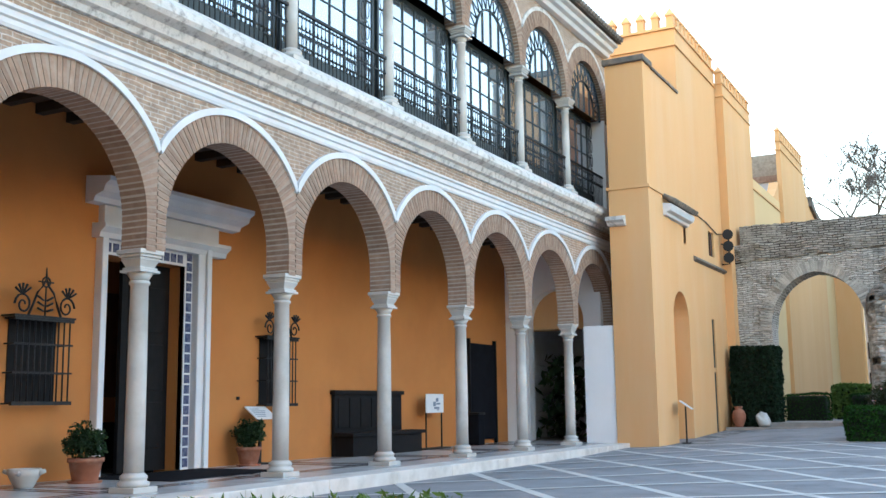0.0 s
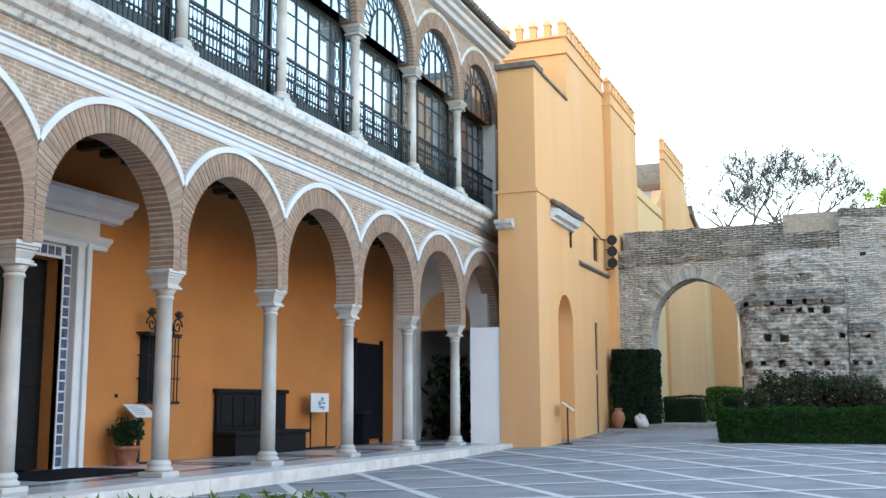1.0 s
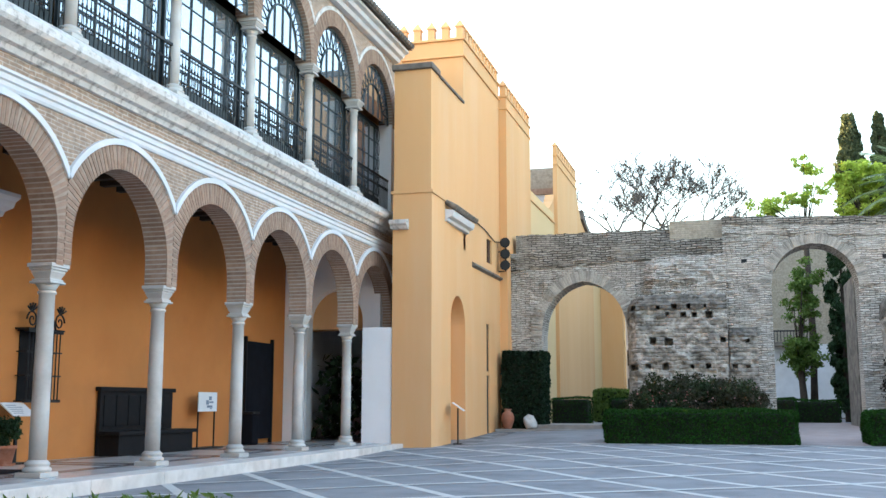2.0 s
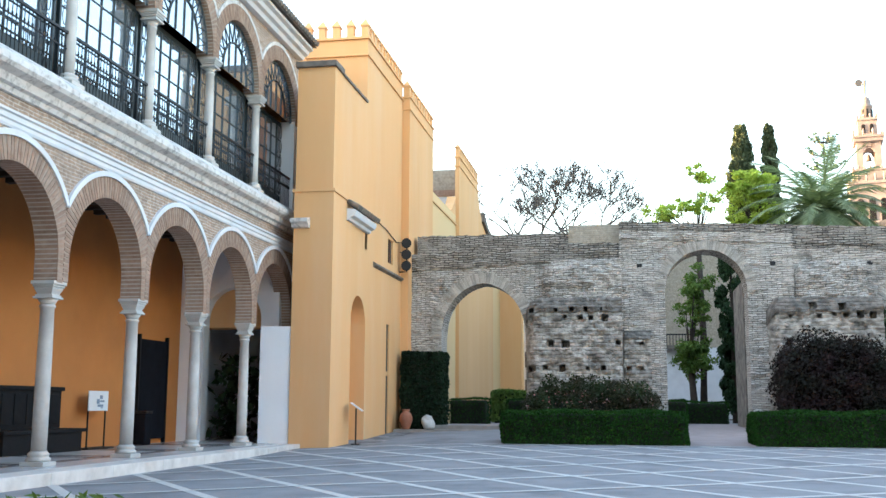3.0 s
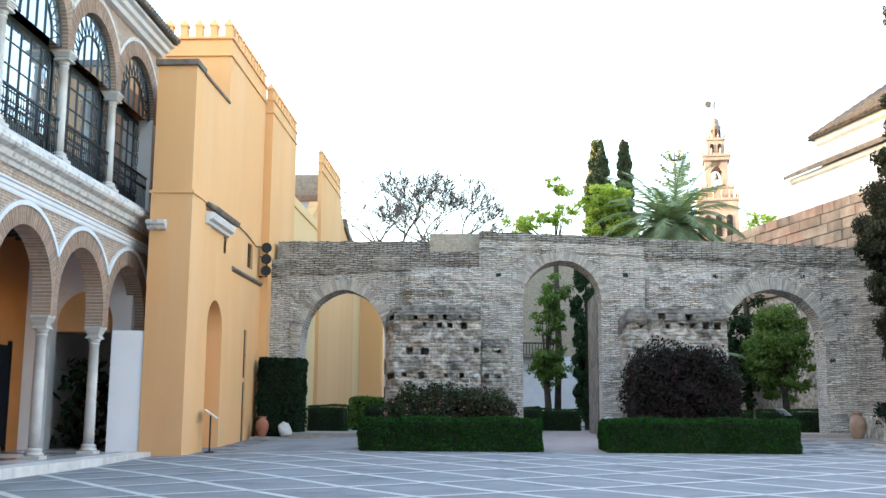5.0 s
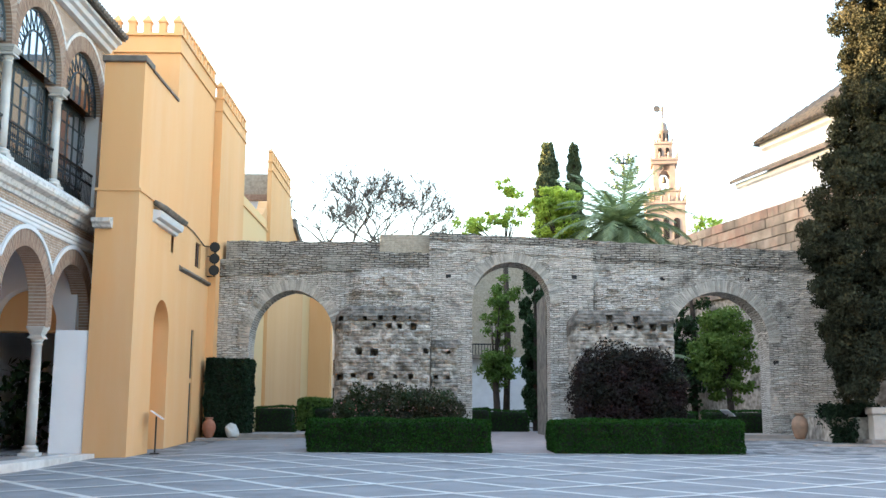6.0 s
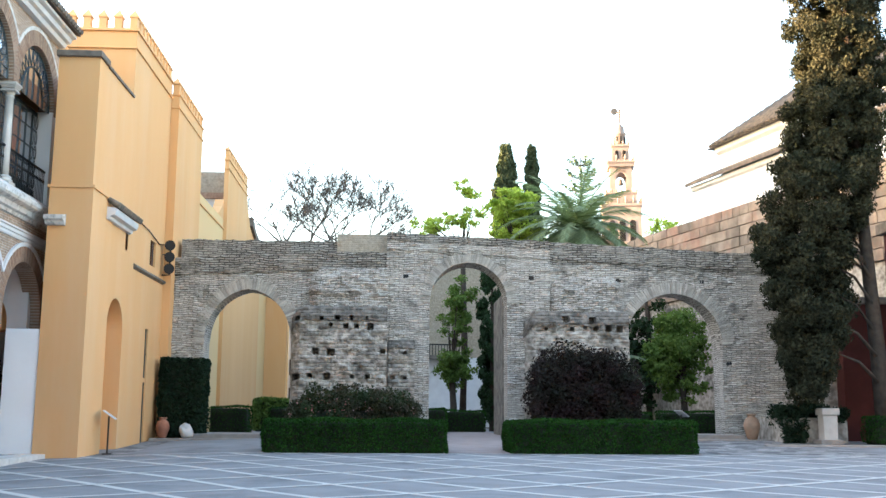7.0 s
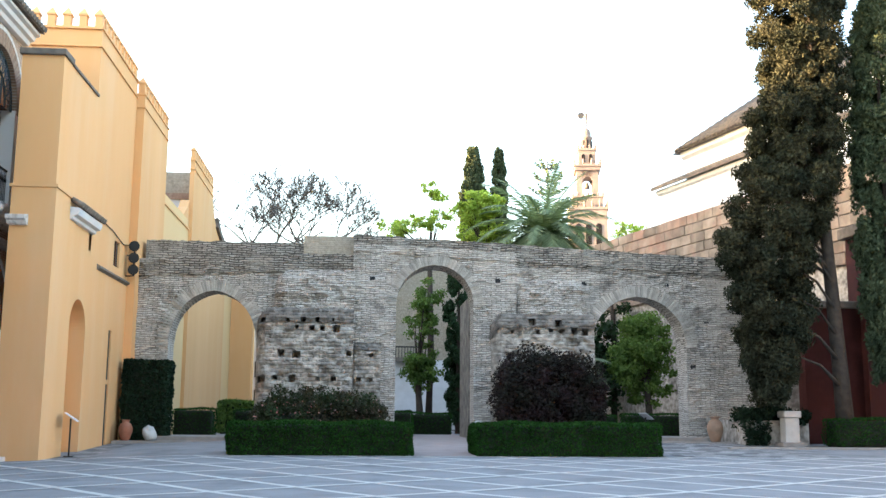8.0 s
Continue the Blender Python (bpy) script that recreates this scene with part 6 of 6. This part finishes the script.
for k in range(11):
    z = 10.2 + k * 0.98
    R = 0.5 + (21.8 - z) * 0.24
    for m in range(6):
        a = m * 1.047 + k * 0.5
        tube(lb, [(14.2, 75, z), (14.2 + R * 0.6 * math.cos(a), 75 + R * 0.6 * math.sin(a), z - 0.02), (14.2 + R * math.cos(a), 75 + R * math.sin(a), z + 0.5)], 0.05, 0.03, 5)
        for u in (0.55, 0.8, 1.0):
            cs.append((14.2 + R * u * math.cos(a), 75 + R * u * math.sin(a), z + 0.5 * u * u))
part("limb", lb, BAREBARK, ar)
leaves("needles", clump_points(cs, [(0.24, 0.24, 0.12)] * len(cs), 20, 130, 0.2), 0.10, L_PALM, ar, 131, 2.0)

# ---- distant bell tower ----
BX, BY, BR = 74.0, 330.0, -9.0
bell = thing("bell_tower", (BX, BY, 0), "distant tall pale stone bell tower with stepped upper stages", "tower")


def stage(name, w, z0, z1, opening=None, dark=True):
    ob = part(name, box(bmesh.new(), -w, -w, z0, w, w, z1), PALESTONE, bell)
    ob.matrix_basis = pose(BX, BY, 0, 0, 0, BR)
    if opening:
        for k in range(4):
            for off in opening[2]:
                # no hole is cut: a near-black panel on the face paints the opening's shade
                b = bmesh.new()
                ln = arch_line(opening[0], opening[1], (z1 - z0) * 0.45, opening[0], 10)
                b.faces.new([b.verts.new((off + a, -w - 0.12, c)) for a, c in ln])
                bmesh.ops.solidify(b, geom=b.faces, thickness=0.1)
                part("opening", b, SHADE, ob, "arched panel painted dark for an opening's shade").matrix_basis = pose(BX, BY, 0, 0, 0, BR + 90 * k)
    return ob


def ledge(w, z0, z1):
    part("ledge", box(bmesh.new(), -w, -w, z0, w, w, z1, 0.1), PALESTONE, bell).matrix_basis = pose(BX, BY, 0, 0, 0, BR)


def pinnacles(w, z, h, n):
    for k in range(4):
        for m in range(n):
            u = -w + 2 * w * m / n
            part("pinnacle", lathe(bmesh.new(), [(0.35, z), (0.28, z + h * 0.4), (0.42, z + h * 0.55), (0.05, z + h)], 0, 0, 8), PALESTONE, bell).matrix_basis = pose(BX, BY, 0, 0, 0, BR + 90 * k) @ pose(u, -w, 0)


stage("shaft", 6.3, 0, 55)
stage("bell_stage", 6.2, 55, 68.3, (0.95, 56.8, (-3.3, 0.0, 3.3)))
ledge(6.6, 68.3, 69.2)
pinnacles(6.2, 69.2, 2.6, 5)
stage("stage", 4.9, 69.2, 72.6)
ledge(5.2, 72.6, 73.3)
pinnacles(4.9, 73.3, 1.2, 6)
# the arched stage stands open: four corner piers under a lintel
for sx in (-1, 1):
    for sy in (-1, 1):
        part("pier", box(bmesh.new(), sx * 3.6 - 0.95 * (sx > 0) * 2 + 0.0, sy * 3.6 - 0.95 * (sy > 0) * 2, 73.3, sx * 3.6 + 0.95 * (sx < 0) * 2, sy * 3.6 + 0.95 * (sy < 0) * 2, 80.0), PALESTONE, bell).matrix_basis = pose(BX, BY, 0, 0, 0, BR)
for k in range(4):
    ap = bmesh.new()
    arch_panel(ap, 0, 3.5, arch_line(1.35, 78.6, 0.1, 1.35, 12), 81.9, -3.55, -3.0, "x")
    soffit(ap, 0, arch_line(1.35, 78.6, 0.1, 1.35, 12), -3.55, -3.0, "x")
    part("arch", ap, PALESTONE, bell).matrix_basis = pose(BX, BY, 0, 0, 0, BR + 90 * k)
part("bell", lathe(bmesh.new(), [(1.0, 76.6), (0.85, 77.1), (0.6, 78.2), (0.25, 78.8)], BX, BY, 12), GREYCAP, bell, "dark bronze bell")
stage("attic", 3.55, 80.0, 82.0)
ledge(4.3, 82.0, 83.2)
ledge(4.6, 83.2, 84.0)
pinnacles(4.2, 84.0, 2.2, 3)
stage("stage", 2.75, 84.0, 89.0, (0.55, 85.0, (-1.2, 1.2)))
ledge(3.1, 89.0, 89.8)
pinnacles(2.8, 89.8, 1.3, 3)
lan = part("lantern", lathe(bmesh.new(), [(1.9, 89.8), (1.85, 93.4), (2.15, 93.6), (2.15, 94.2), (1.6, 94.5), (1.55, 95.6), (1.2, 96.6), (0.5, 97.2), (0.2, 97.5), (0.2, 98.6)], BX, BY, 14), PALESTONE, bell)
for k in range(8):
    # near-black panel on the drum paints the shade of a narrow opening
    part("opening", box(bmesh.new(), -0.28, -1.98, 90.6, 0.28, -1.84, 92.9), SHADE, lan, "narrow panel painted dark for an opening's shade").matrix_basis = pose(BX, BY, 0, 0, 0, 45 * k)
wv = tube(bmesh.new(), [(BX, BY, 97.4), (BX, BY, 99.5), (BX + 0.1, BY, 102.6)], 0.22, 0.45, 8)
tube(wv, [(BX, BY, 101.2), (BX - 1.0, BY, 101.6)], 0.2, 0.2, 6)
tube(wv, [(BX - 1.7, BY - 0.1, 101.8), (BX - 1.7, BY + 0.1, 101.8)], 1.15, 1.15, 14)
part("weather_vane", wv, GREYCAP, bell, "dark weather vane")

# ---- bricks of the arches ----
bk_me = mesh_of("brick", box(bmesh.new(), XBK - 0.006 - AX, -0.030, -0.008, XF + 0.024 - AX, 0.030, 1.0), BRICK_P)
for bay, yc, lv, line in bays:
    if yc < 6 or (lv is UP and yc < 12):
        continue
    for dy, z, a in arc_bricks(line, 0.084):
        # a brick reaches out along the arch's normal, as far as the moulding or the middle of the pier
        out = abs(math.sin(a))
        reach = min(0.405, (BAY / 2 - 0.004 - abs(dy)) / out if out > 1e-3 else 0.405)
        if reach < 0.03:
            continue
        ob = new("brick", bk_me)
        ob.parent = bay
        ob.matrix_basis = Matrix.Translation((AX, yc + dy, z)) @ Matrix.Rotation(a, 4, "X") @ Matrix.Diagonal((1, 1, reach, 1))
